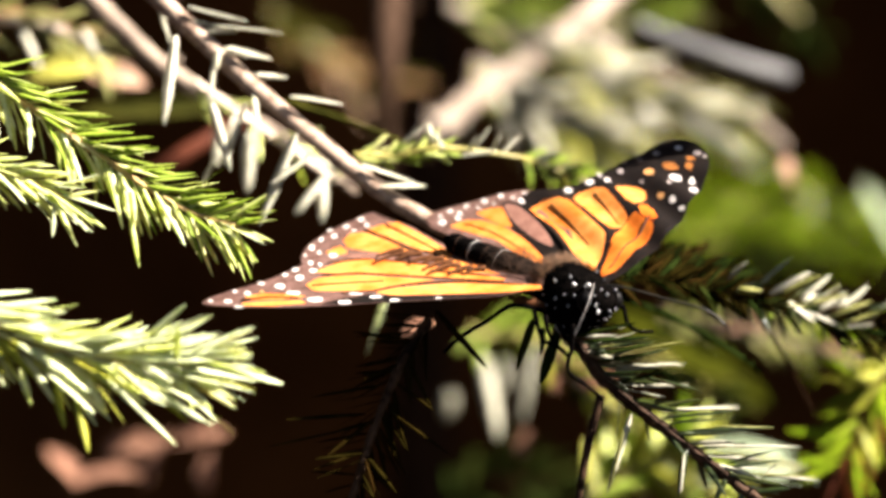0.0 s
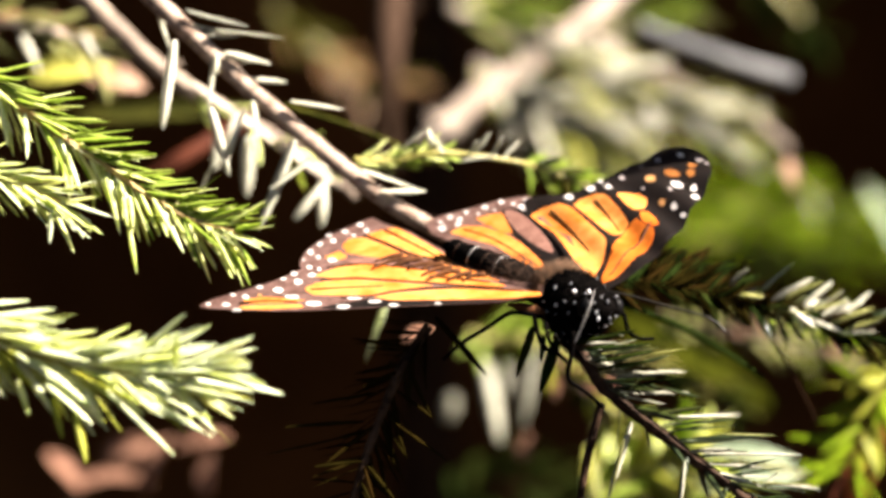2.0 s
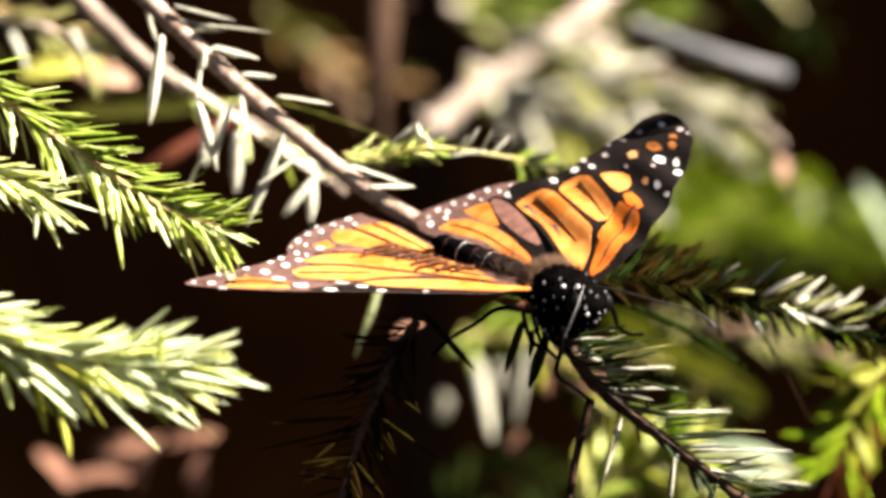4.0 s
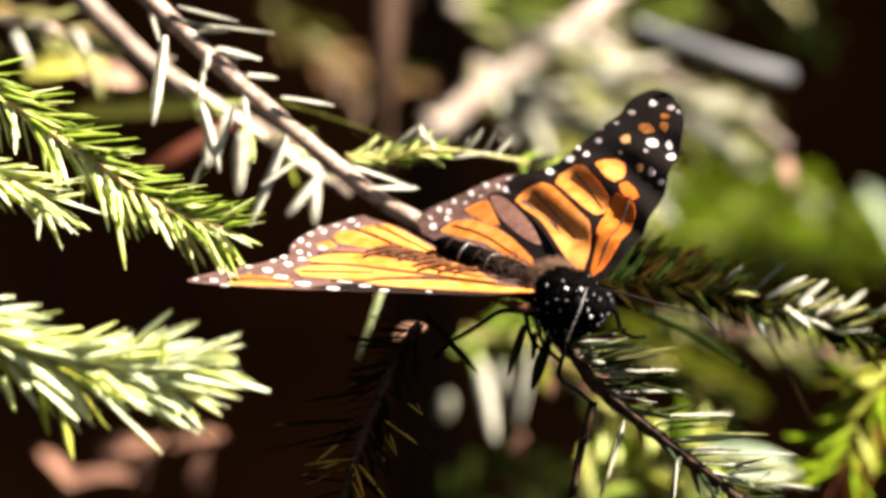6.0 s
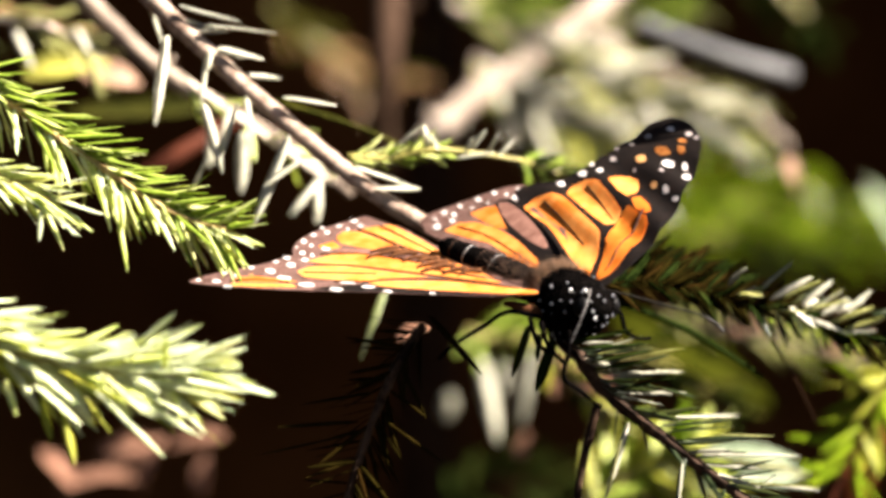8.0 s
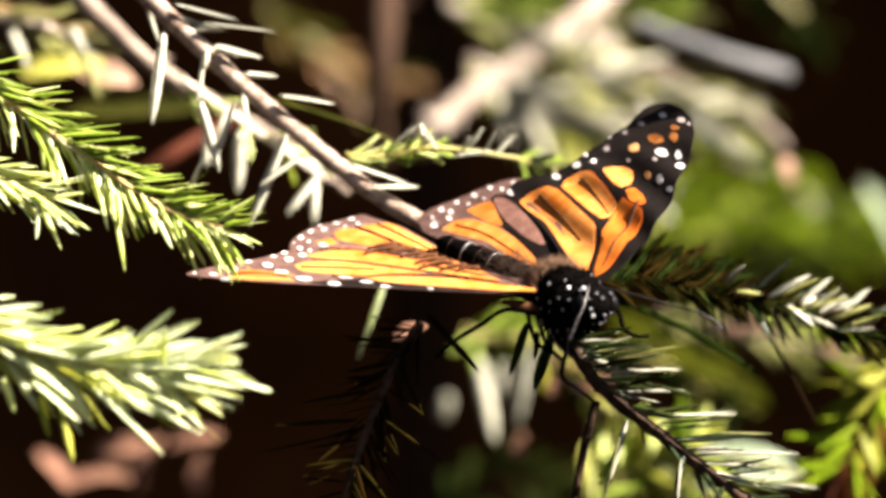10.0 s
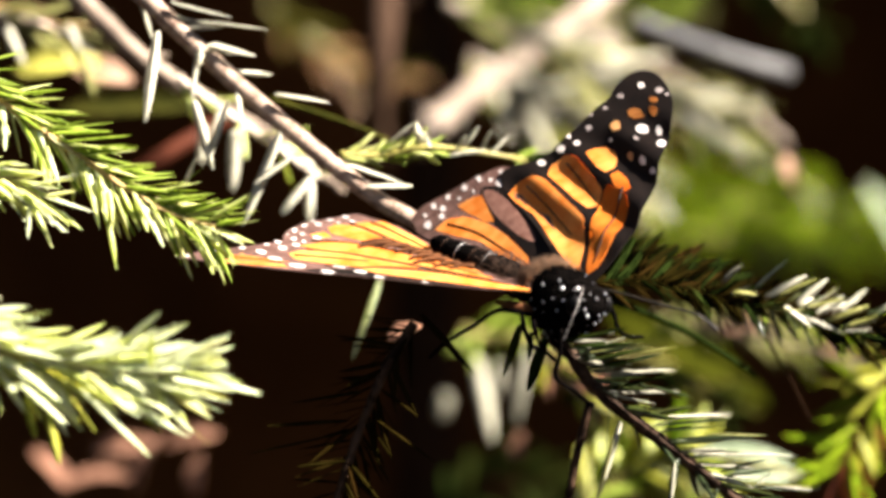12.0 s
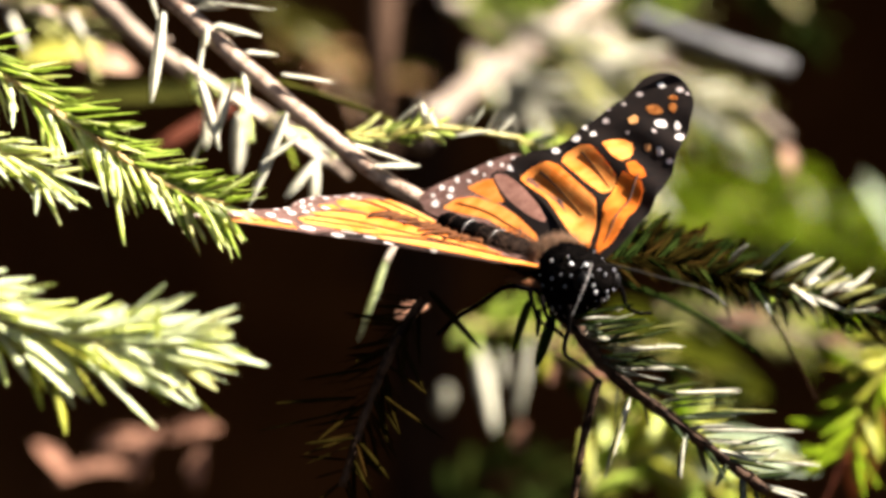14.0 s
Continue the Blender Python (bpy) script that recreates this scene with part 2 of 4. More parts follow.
def sprig(name, label, stem, radius, stem_mat, needles, mats, placed=(), seed=1, group="", category="fir sprig", placed_mat=None, under=None, knobs=0.16, above=0.55):
    """A stem with needles. stem: (u, v, distance) along it. needles: (count, least length, most length, width, spread up, spread down, from, to),
    lengths in grid steps. placed: (u, v, u, v, width) of single needles, which spring near the stem."""
    rng = random.Random(seed)
    line = smooth_line(stem, 7)
    pts = [at(*q) for q in line]
    ob = thing(name, pts[0], label, category, group)
    n = len(pts)
    r0, r1 = radius
    radii = [(r0 + (r1 - r0) * i / (n - 1)) * step(line[i][2]) for i in range(n)]
    part("stem", *tube(pts, radii, 10, knobs, seed), stem_mat, ob)
    count, lo, hi, width, up_deg, down_deg, start, end = needles
    for i in range(count):
        f = start + (end - start) * (i + rng.random()) / max(count, 1)
        k = min(int(f * (n - 1)), n - 2)
        g = f * (n - 1) - k
        base = pts[k].lerp(pts[k + 1], g)
        d = line[k][2]
        t = (pts[k + 1] - pts[k]).normalized()
        side_up = Vector((-t.z, 0, t.x)).normalized()
        if side_up.z < 0:
            side_up = -side_up
        near = Vector((0, -1, 0))
        upper = rng.random() < above
        psi = rng.gauss(0, 0.58)
        lateral = (side_up if upper else -side_up) * math.cos(psi) + near * math.sin(psi)
        alpha = radians(rng.gauss(up_deg if upper else down_deg, 11))
        length = rng.uniform(lo, hi) * step(d) * (0.75 if f > 0.97 else 1)
        way = t * math.cos(alpha) + lateral * math.sin(alpha)
        needle(ob, base + lateral * radii[k] * 0.6, base + way * length, width * rng.uniform(0.75, 1.15) * step(d), rng.choice(mats if upper or not under else under), rng)
    for u0, v0, u1, v1, w, *far in placed:
        d = far[0] if far else line[min(range(n), key=lambda j: (line[j][0] - u0) ** 2 + (line[j][1] - v0) ** 2)][2] - 0.002
        needle(ob, at(u0, v0, d), at(u1, v1, d + rng.uniform(-0.002, 0.001)), w * step(d), far[1] if len(far) > 1 else rng.choice(placed_mat or mats), rng, rng.uniform(-0.4, 0.4))
    return ob


# ---- the setting ----
def setting():
    n = 48
    verts, faces = [], []
    for j, (rad, z) in enumerate(((0.0, 0.0), (2.0, 0.0), (4.4, 0.05), (30.0, 0.2), (400.0, 0.0))):
        for i in range(n):
            w = 2 * math.pi * i / n
            verts.append((math.sin(w) * rad, math.cos(w) * rad, z + noise.noise((i * 0.7, j * 1.3, 0)) * 0.04))
    for j in range(4):
        for i in range(n):
            q = (i + 1) % n
            faces.append((j * n + i, j * n + q, j * n + n + q, j * n + n + i))
    tagged(new("ground", mesh(verts, faces, SOIL)), "dark forest soil under the branches", "ground", kind="structure")
    # rippled slab added above the view to block sun from backdrop and trunk
    verts, faces = [], []
    for z0 in (0.0, 0.35):
        for j in range(13):
            for i in range(37):
                verts.append((-5 + i * 0.3, 1.75 + j * 0.35 + 0.2 * noise.noise((i * 0.9, 0, 5.0)), 4.0 + z0 + 0.25 * noise.noise((i * 0.8, j * 0.8, z0))))
    for k in range(2):
        for j in range(12):
            for i in range(36):
                a = k * 481 + j * 37 + i
                faces.append((a, a + 1, a + 38, a + 37) if k else (a + 37, a + 38, a + 1, a))
    tagged(new("canopy", mesh(verts, faces, FOREST)), "added slab out of view that keeps sun off the wood", "canopy", kind="structure")
    # curved sheet behind, its dark brown painted for the wood's shade
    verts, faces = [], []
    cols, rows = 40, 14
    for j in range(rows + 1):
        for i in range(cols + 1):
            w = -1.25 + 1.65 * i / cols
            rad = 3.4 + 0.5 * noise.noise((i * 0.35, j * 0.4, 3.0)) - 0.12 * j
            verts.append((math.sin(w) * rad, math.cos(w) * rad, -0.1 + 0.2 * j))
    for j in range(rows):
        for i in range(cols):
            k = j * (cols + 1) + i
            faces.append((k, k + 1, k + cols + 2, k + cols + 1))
    tagged(new("backdrop", mesh(verts, faces, FOREST)), "dark curved sheet standing for the deep shade of the wood", "forest shade", kind="structure")


setting()


# ---- background: trunks, limbs and blurred foliage ----
def stick(name, label, line, r0, r1, mat, category="branch", seed=3, knobs=0.08, stubs=0):
    pts = smooth_line(line, 6)
    n = len(pts)
    radii = [(r0 + (r1 - r0) * i / (n - 1)) * step(pts[i][2]) for i in range(n)]
    w = [at(*q) for q in pts]
    ob = thing(name, w[0], label, category)
    part("wood", *tube(w, radii, 12, knobs, seed), mat, ob)
    rng = random.Random(seed)
    for i in range(stubs):
        k = int((i + 0.5 + rng.uniform(-0.2, 0.2)) * (n - 2) / stubs)
        t = (w[k + 1] - w[k]).normalized()
        out = (t.cross(Vector((rng.uniform(-0.4, 0.4), 1, rng.uniform(-0.4, 0.4)))).normalized() * rng.choice((-1, 1)) + t * 0.5 + Vector((0, -0.3, 0))).normalized()
        r = radii[k]
        part("side_stub", *tube([w[k] + out * r * f for f in (0.5, 1.1, 1.8, 2.3)], [r * 0.42, r * 0.34, r * 0.28, r * 0.18], 8, 0.12, seed + i), mat, ob)
    return ob


def leaf(name, label, u, v, d, length, width, angle, mat, tilt=30.0, curl=0.25, category="leaf", group=""):
    """A curled leaf blade with a midrib, length and width in grid steps."""
    s = step(d)
    rows, cols = 12, 6
    m = Matrix.Translation(at(u, v, d)) @ pose(0, 0, 0, 90, 0, 0) @ pose(0, 0, 0, 0, 0, angle) @ pose(0, 0, 0, -tilt, 0, 0)
    ob = thing(name, None, label, category, group, m)
    verts, faces = [], []
    for side in (1, -1):
        for i in range(rows + 1):
            f = i / rows
            half = 0.5 * width * s * (math.sin(math.pi * min(1.0, f ** 0.8)) ** 0.8 + 0.02)
            for j in range(cols + 1):
                g = 2 * j / cols - 1
                z = abs(g) * half * 0.35 + math.sin(f * 3.0) * length * s * curl * 0.5 + 0.06 * half * math.sin(9 * f + 4 * g)
                verts.append(m @ Vector(((f - 0.5) * length * s, g * half, z + side * 0.00008)))
    for k in range(2):
        o = k * (rows + 1) * (cols + 1)
        for i in range(rows):
            for j in range(cols):
                a = o + i * (cols + 1) + j
                face = (a, a + 1, a + cols + 2, a + cols + 1)
                faces.append(face if k == 0 else face[::-1])
    part("blade", verts, faces, mat, ob)
    rib = [m @ Vector(((i / 8 - 0.56) * length * s, 0, math.sin(max(0.0, i / 8 - 0.06) * 3.0) * length * s * curl * 0.5 + 0.0001)) for i in range(9)]
    part("midrib", *tube(rib, [0.02 * width * s * (1.4 - i / 8) for i in range(9)], 5), mat, ob)
    return ob


def background():
    stick("young_tree", "young tree trunk, its brown darkened for shade", [(820, -9600, 2.2), (800, -5000, 2.2), (772, -260, 2.2), (768, 100, 2.2), (757, 420, 2.2), (750, 900, 2.2), (735, 2200, 2.2), (715, 5060, 2.2)], 44, 72, BARK_DARK, "tree trunk", 3, 0.08, 6)
    stick("bare_branch", "slender pinkish-brown stem behind the twigs", [(700, -160, 1.14), (690, 60, 1.12), (680, 170, 1.12), (676, 230, 1.13), (690, 285, 1.16)], 26, 20, BARK_PINK, "branch", 3, 0.08, 2)
    stick("fir_limb", "pale sunlit limb slanting down behind the butterfly", [(1230, -110, 1.155), (1120, -30, 1.14), (985, 78, 1.115), (880, 148, 1.10), (800, 210, 1.085), (752, 265, 1.075)], 19, 22, BARK_LIMB, "limb", 5, 0.1, 4)
    stick("fir_limb", "thin tan branch slanting behind the wing", [(1010, 40, 1.14), (1100, 100, 1.13), (1210, 155, 1.12), (1320, 200, 1.11), (1395, 262, 1.10)], 13, 7, BARK_LIMB, "limb", 6, 0.1, 3)
    stick("dead_stick", "grey weathered stick in the blurred distance", [(1130, 46, 1.09), (1210, 78, 1.09), (1300, 110, 1.09), (1398, 138, 1.10)], 14, 15, GREY_WOOD, "stick")
    stick("red_twig", "reddish-brown bare twig in half shade", [(250, 330, 0.86), (330, 275, 0.86), (430, 215, 0.87)], 17, 13, BARK_RED, "twig")
    stick("branchlet", "pale brown fir branch behind the bare twig", [(90, -70, 0.79), (180, 25, 0.79), (270, 110, 0.79), (370, 180, 0.79), (470, 232, 0.79), (560, 290, 0.79), (630, 350, 0.79)], 22, 6, BARK_CREAM, "branch", 3, 0.1, 4)
    stick("grass_stalk", "thin dark curved grass stalk", [(1095, 535, 0.72), (1200, 575, 0.72), (1280, 620, 0.72), (1350, 668, 0.72)], 6, 4, NEEDLE_DARK, "grass stalk")
    stick("grass_stalk", "thin brown stalk hanging under the fir sprig", [(1335, 545, 0.71), (1365, 595, 0.71), (1400, 655, 0.72), (1445, 745, 0.73)], 3, 2, BARK_DARK, "grass stalk")
    stick("grass_stalk", "thin olive stalk against the pale foliage", [(500, 185, 0.74), (600, 215, 0.74), (690, 250, 0.74), (760, 290, 0.74)], 4, 3, LEAF_OLIVE, "grass stalk")
    g = "blurred fir foliage"
    stick("branchlet", "tan bare branch behind the shaded fir sprig", [(1230, 566, 1.0), (1300, 577, 0.99), (1400, 602, 0.98), (1490, 634, 0.97), (1530, 656, 0.97)], 5, 3, BARK_CREAM, "branch", 8, 0.1, 2)
    pale = (NEEDLE_HAZE, NEEDLE_HAZE, NEEDLE_PALE)
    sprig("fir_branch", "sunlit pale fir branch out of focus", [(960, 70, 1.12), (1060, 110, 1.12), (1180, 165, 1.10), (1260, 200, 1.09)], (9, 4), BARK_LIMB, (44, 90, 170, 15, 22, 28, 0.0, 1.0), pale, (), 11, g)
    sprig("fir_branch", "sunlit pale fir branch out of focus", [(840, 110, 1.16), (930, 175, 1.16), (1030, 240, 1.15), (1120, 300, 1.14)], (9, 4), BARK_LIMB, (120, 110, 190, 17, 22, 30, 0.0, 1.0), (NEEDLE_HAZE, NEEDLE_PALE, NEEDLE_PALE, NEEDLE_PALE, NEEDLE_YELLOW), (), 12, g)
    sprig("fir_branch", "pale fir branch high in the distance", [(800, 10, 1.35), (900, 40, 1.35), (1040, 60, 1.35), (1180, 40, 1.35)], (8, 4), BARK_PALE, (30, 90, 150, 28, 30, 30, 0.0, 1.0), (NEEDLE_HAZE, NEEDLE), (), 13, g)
    sprig("fir_branch", "green fir branch out of focus behind the wing", [(1110, 340, 1.60), (1220, 355, 1.60), (1360, 375, 1.60), (1500, 400, 1.60), (1640, 430, 1.60)], (6, 3), STEM_GREEN, (120, 50, 100, 16, 40, 45, 0.0, 1.0), (NEEDLE_MOSS,), (), 14, g)
    sprig("fir_branch", "green fir branch out of focus behind the wing", [(1120, 430, 1.66), (1260, 420, 1.66), (1420, 440, 1.66), (1620, 470, 1.66)], (6, 3), STEM_GREEN, (90, 50, 100, 16, 40, 40, 0.0, 1.0), (NEEDLE_MOSS, NEEDLE_DARK), (), 15, g)
    sprig("fir_branch", "green fir branch out of focus behind the wing", [(1200, 230, 1.55), (1300, 280, 1.55), (1400, 330, 1.55), (1500, 380, 1.55)], (6, 3), STEM_GREEN, (44, 45, 80, 15, 30, 45, 0.0, 1.0), (NEEDLE_MOSS, NEEDLE_MOSS, NEEDLE_GLOSS), (), 16, g)
    sprig("fir_branch", "dark green fir branch in the upper distance", [(1330, -60, 1.4), (1400, 10, 1.4), (1450, 60, 1.4)], (8, 4), STEM_GREEN, (16, 50, 90, 26, 40, 40, 0.0, 1.0), (NEEDLE_DARK,), (), 17, g)
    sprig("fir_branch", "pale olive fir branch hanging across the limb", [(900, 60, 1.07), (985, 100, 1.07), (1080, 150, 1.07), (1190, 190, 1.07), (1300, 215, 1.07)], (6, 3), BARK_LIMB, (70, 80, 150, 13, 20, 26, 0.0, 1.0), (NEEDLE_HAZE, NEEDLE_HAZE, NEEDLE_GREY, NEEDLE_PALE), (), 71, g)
    sprig("fir_branch", "olive and cream fir needles behind the half-shaded sprig", [(1170, 560, 1.05), (1270, 580, 1.05), (1380, 605, 1.05), (1480, 625, 1.05), (1560, 640, 1.05)], (6, 3), BARK_CREAM, (60, 50, 95, 18, 30, 30, 0.0, 1.0), (NEEDLE_HAZE, NEEDLE_HAZE, LEAF_OLIVE, NEEDLE_MOSS), (), 72, g)
    sprig("fir_branch", "brown and gold dry foliage under the butterfly", [(965, 630, 0.88), (1005, 665, 0.88), (1050, 710, 0.88), (1080, 770, 0.88)], (6, 3), BARK_CREAM, (40, 36, 64, 22, 50, 40, 0.0, 1.0), (NEEDLE_HAZE, LEAF_DRY, NEEDLE_YELLOW, LEAF_OLIVE), (), 73, g)
    leaf("grass", "pale green blade at the edge of the clearing", 1566, 392, 1.3, 150, 24, -62, LEAF_MINT, 30, 0.1, "grass blade")
    sprig("fir_branch", "bright yellow-green fir branch below the twig", [(1040, 900, 0.86), (1110, 840, 0.86), (1220, 810, 0.86), (1330, 815, 0.85), (1440, 850, 0.85)], (8, 4), STEM_GREEN, (40, 80, 130, 34, 45, 50, 0.0, 0.6), (NEEDLE, NEEDLE_YELLOW, NEEDLE_SUN), (), 20, g)
    sprig("fir_branch", "bright yellow-green fir branch below the twig", [(1120, 760, 0.9), (1200, 830, 0.9), (1300, 900, 0.9)], (8, 4), STEM_GREEN, (34, 70, 120, 32, 45, 50, 0.0, 1.0), (NEEDLE, NEEDLE_YELLOW), (), 21, g)
    sprig("fir_branch", "yellow-green fir branch reaching in from the side", [(1660, 580, 0.80), (1585, 660, 0.80), (1530, 750, 0.80), (1485, 850, 0.80), (1455, 920, 0.80)], (9, 4), BARK_RED, (60, 80, 130, 21, 48, 40, 0.0, 0.72), (NEEDLE_MOSS, NEEDLE_YELLOW, NEEDLE_YELLOW, NEEDLE_MOSS), (), 22, g)
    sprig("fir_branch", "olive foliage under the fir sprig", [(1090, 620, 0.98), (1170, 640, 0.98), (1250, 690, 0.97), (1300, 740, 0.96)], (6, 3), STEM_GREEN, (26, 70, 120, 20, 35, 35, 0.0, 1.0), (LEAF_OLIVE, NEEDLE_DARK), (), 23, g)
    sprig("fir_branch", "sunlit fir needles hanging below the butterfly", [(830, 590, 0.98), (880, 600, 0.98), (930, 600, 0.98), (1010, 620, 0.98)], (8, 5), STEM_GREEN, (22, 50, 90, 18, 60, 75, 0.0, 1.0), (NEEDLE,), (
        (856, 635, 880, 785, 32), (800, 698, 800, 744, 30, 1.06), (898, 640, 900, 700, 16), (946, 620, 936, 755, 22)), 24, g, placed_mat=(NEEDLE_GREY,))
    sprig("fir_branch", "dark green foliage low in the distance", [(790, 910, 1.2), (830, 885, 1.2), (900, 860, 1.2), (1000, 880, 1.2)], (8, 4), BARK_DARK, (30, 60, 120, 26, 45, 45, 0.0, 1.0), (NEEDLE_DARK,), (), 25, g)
    sprig("fir_branch", "ochre fir branch in the upper distance", [(480, 20, 1.5), (560, 80, 1.5), (640, 140, 1.5), (700, 130, 1.5)], (8, 4), STEM_GREEN, (40, 60, 110, 16, 35, 35, 0.0, 1.0), (NEEDLE_DRY, LEAF_OLIVE, LEAF_OLIVE), (), 26, g)
    sprig("fir_branch", "pale fir branch above the green sprig", [(-60, 30, 0.84), (20, 40, 0.84), (110, 60, 0.84), (190, 110, 0.84)], (8, 4), BARK_PALE, (30, 60, 110, 16, 30, 40, 0.0, 1.0), (NEEDLE_HAZE, NEEDLE_DRY, NEEDLE_HAZE), ((36, 56, 72, 128, 18), (146, 58, 166, 106, 15)), 27, g, placed_mat=(NEEDLE_PALE,))
    leaf("dry_leaf", "yellowing leaf caught between the branches", 128, 130, 0.90, 150, 56, 6, LEAF_YELLOW, 30)
    leaf("dry_leaf", "peach-coloured dry leaf beside the yellowing one", 205, 146, 0.91, 110, 48, -12, LEAF_PEACH, 30)
    leaf("dry_leaf", "olive grass blade lying across the shade", 290, 200, 0.9, 330, 40, 2, LEAF_OLIVE, 20, 0.08)
    for u, v, d, long, wide, angle, tilt in ((112, 838, 1.02, 100, 34, -50, 40), (190, 866, 1.02, 170, 34, 6, 55), (232, 792, 1.06, 100, 34, 12, 5), (282, 822, 1.02, 120, 32, 62, 35),
                                             (358, 784, 1.04, 100, 32, 10, 40), (372, 842, 1.02, 80, 34, 80, 30)):
        leaf("dry_leaf", "pink-brown dry leaf hanging low behind the sprigs", u, v, d, long, wide, angle, LEAF_DRY, tilt, 0.3)
    leaf("dry_leaf", "small peach-coloured dry leaf tip", 1398, 308, 1.02, 52, 26, -78, LEAF_PEACH, 20)
    leaf("dry_leaf", "tan dry leaf behind the fir sprig", 1325, 585, 1.0, 90, 26, -8, LEAF_DRY, 30)
    leaf("dry_leaf", "tan dry leaf behind the fir sprig", 1490, 632, 0.98, 70, 24, -28, LEAF_DRY, 30)
    leaf("dry_leaf", "rust-red dry leaf at the edge of the branches", 1544, 826, 0.84, 170, 56, 66, LEAF_RUST, 30)
    for u, v, long, wide, angle in ((1310, 808, 200, 40, -4), (1360, 842, 180, 48, -10), (1290, 850, 150, 44, 6)):
        leaf("grass", "pale green blade in full sun under the perch", u, v, 0.88, long, wide, angle, LEAF_MINT, 35, 0.1, "grass blade")
    leaf("dry_leaf", "pale pink dry leaf under the wing", 738, 592, 0.705, 66, 30, 20, LEAF_DRY, 30)
    leaf("dry_leaf", "small pink dry leaf tip", 930, 790, 0.98, 50, 24, 70, LEAF_DRY, 20)
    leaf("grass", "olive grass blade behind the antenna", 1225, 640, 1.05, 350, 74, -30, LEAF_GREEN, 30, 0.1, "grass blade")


background()


# ---- fir sprigs in and near the plane of focus ----
def sprigs():
    # perch needles: near-black holds shade, one grey in five stands for highlights
    dark = (NEEDLE_GLOSS, NEEDLE_GLOSS, NEEDLE_GLOSS, NEEDLE_GLOSS, NEEDLE_GREY)
    out = {}
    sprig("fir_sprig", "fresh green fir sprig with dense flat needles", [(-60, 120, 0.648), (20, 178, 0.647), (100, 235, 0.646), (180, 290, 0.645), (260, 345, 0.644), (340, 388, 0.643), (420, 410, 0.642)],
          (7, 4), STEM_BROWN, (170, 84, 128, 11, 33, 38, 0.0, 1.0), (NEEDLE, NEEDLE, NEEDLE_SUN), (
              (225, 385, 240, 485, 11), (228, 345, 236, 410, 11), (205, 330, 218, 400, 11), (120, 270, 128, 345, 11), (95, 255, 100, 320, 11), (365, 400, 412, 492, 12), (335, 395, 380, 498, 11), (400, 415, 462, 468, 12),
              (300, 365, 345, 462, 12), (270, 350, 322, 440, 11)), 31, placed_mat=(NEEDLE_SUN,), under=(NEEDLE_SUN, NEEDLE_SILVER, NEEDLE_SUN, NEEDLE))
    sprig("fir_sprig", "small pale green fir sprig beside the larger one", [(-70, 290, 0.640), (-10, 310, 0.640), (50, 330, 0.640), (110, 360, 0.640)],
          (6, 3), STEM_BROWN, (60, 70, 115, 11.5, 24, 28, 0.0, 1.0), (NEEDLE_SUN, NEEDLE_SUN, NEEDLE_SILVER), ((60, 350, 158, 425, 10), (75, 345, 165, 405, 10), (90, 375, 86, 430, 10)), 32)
    # silver among the upper needles paints the blown-out sun
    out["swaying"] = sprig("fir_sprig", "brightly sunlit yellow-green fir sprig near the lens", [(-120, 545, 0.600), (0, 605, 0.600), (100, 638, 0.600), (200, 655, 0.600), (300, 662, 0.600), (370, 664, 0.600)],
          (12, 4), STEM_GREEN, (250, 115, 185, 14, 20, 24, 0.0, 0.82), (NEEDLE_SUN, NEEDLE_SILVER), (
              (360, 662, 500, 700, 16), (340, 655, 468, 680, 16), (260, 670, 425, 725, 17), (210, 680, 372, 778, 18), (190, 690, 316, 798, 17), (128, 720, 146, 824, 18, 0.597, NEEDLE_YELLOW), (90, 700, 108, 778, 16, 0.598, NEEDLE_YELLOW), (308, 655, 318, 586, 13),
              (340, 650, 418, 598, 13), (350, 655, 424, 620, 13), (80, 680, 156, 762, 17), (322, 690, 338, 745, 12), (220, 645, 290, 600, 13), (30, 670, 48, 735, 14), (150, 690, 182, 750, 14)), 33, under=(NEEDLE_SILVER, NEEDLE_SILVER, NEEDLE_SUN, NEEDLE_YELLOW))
    sprig("bare_twig", "brown fir twig with sparse pale needles", [(150, -140, 0.712), (235, -40, 0.71), (300, 25, 0.708), (385, 105, 0.706), (470, 182, 0.704), (560, 258, 0.702), (640, 322, 0.700), (710, 372, 0.699), (790, 415, 0.698)],
          (17, 15), BARK, (10, 60, 110, 14, 40, 50, 0.0, 0.5), (NEEDLE_PALE,), (
              (308, 70, 297, 230, 21), (378, 105, 368, 190, 9), (372, 190, 406, 312, 19), (432, 190, 388, 300, 19), (522, 245, 452, 405, 24), (548, 285, 488, 348, 20), (375, 52, 502, 76, 17),
              (330, 18, 440, 34, 14), (400, 92, 480, 108, 17), (512, 178, 606, 200, 15), (672, 338, 754, 340, 18), (640, 300, 740, 330, 12), (378, 130, 385, 95, 14), (355, 340, 385, 290, 17)), 34, placed_mat=(NEEDLE_PALE,), category="twig", knobs=0.05)
    sprig("branch_needles", "pale blurred fir needles hanging behind the twig", [(340, 150, 0.77), (440, 220, 0.77), (540, 290, 0.77), (600, 330, 0.77)],
          (7, 4), BARK_PALE, (12, 60, 100, 18, 30, 60, 0.0, 1.0), (NEEDLE_SUN, NEEDLE_PALE), ((440, 240, 442, 348, 26), (572, 325, 540, 396, 24), (385, 230, 378, 300, 20)), 35, placed_mat=(NEEDLE_PALE,))
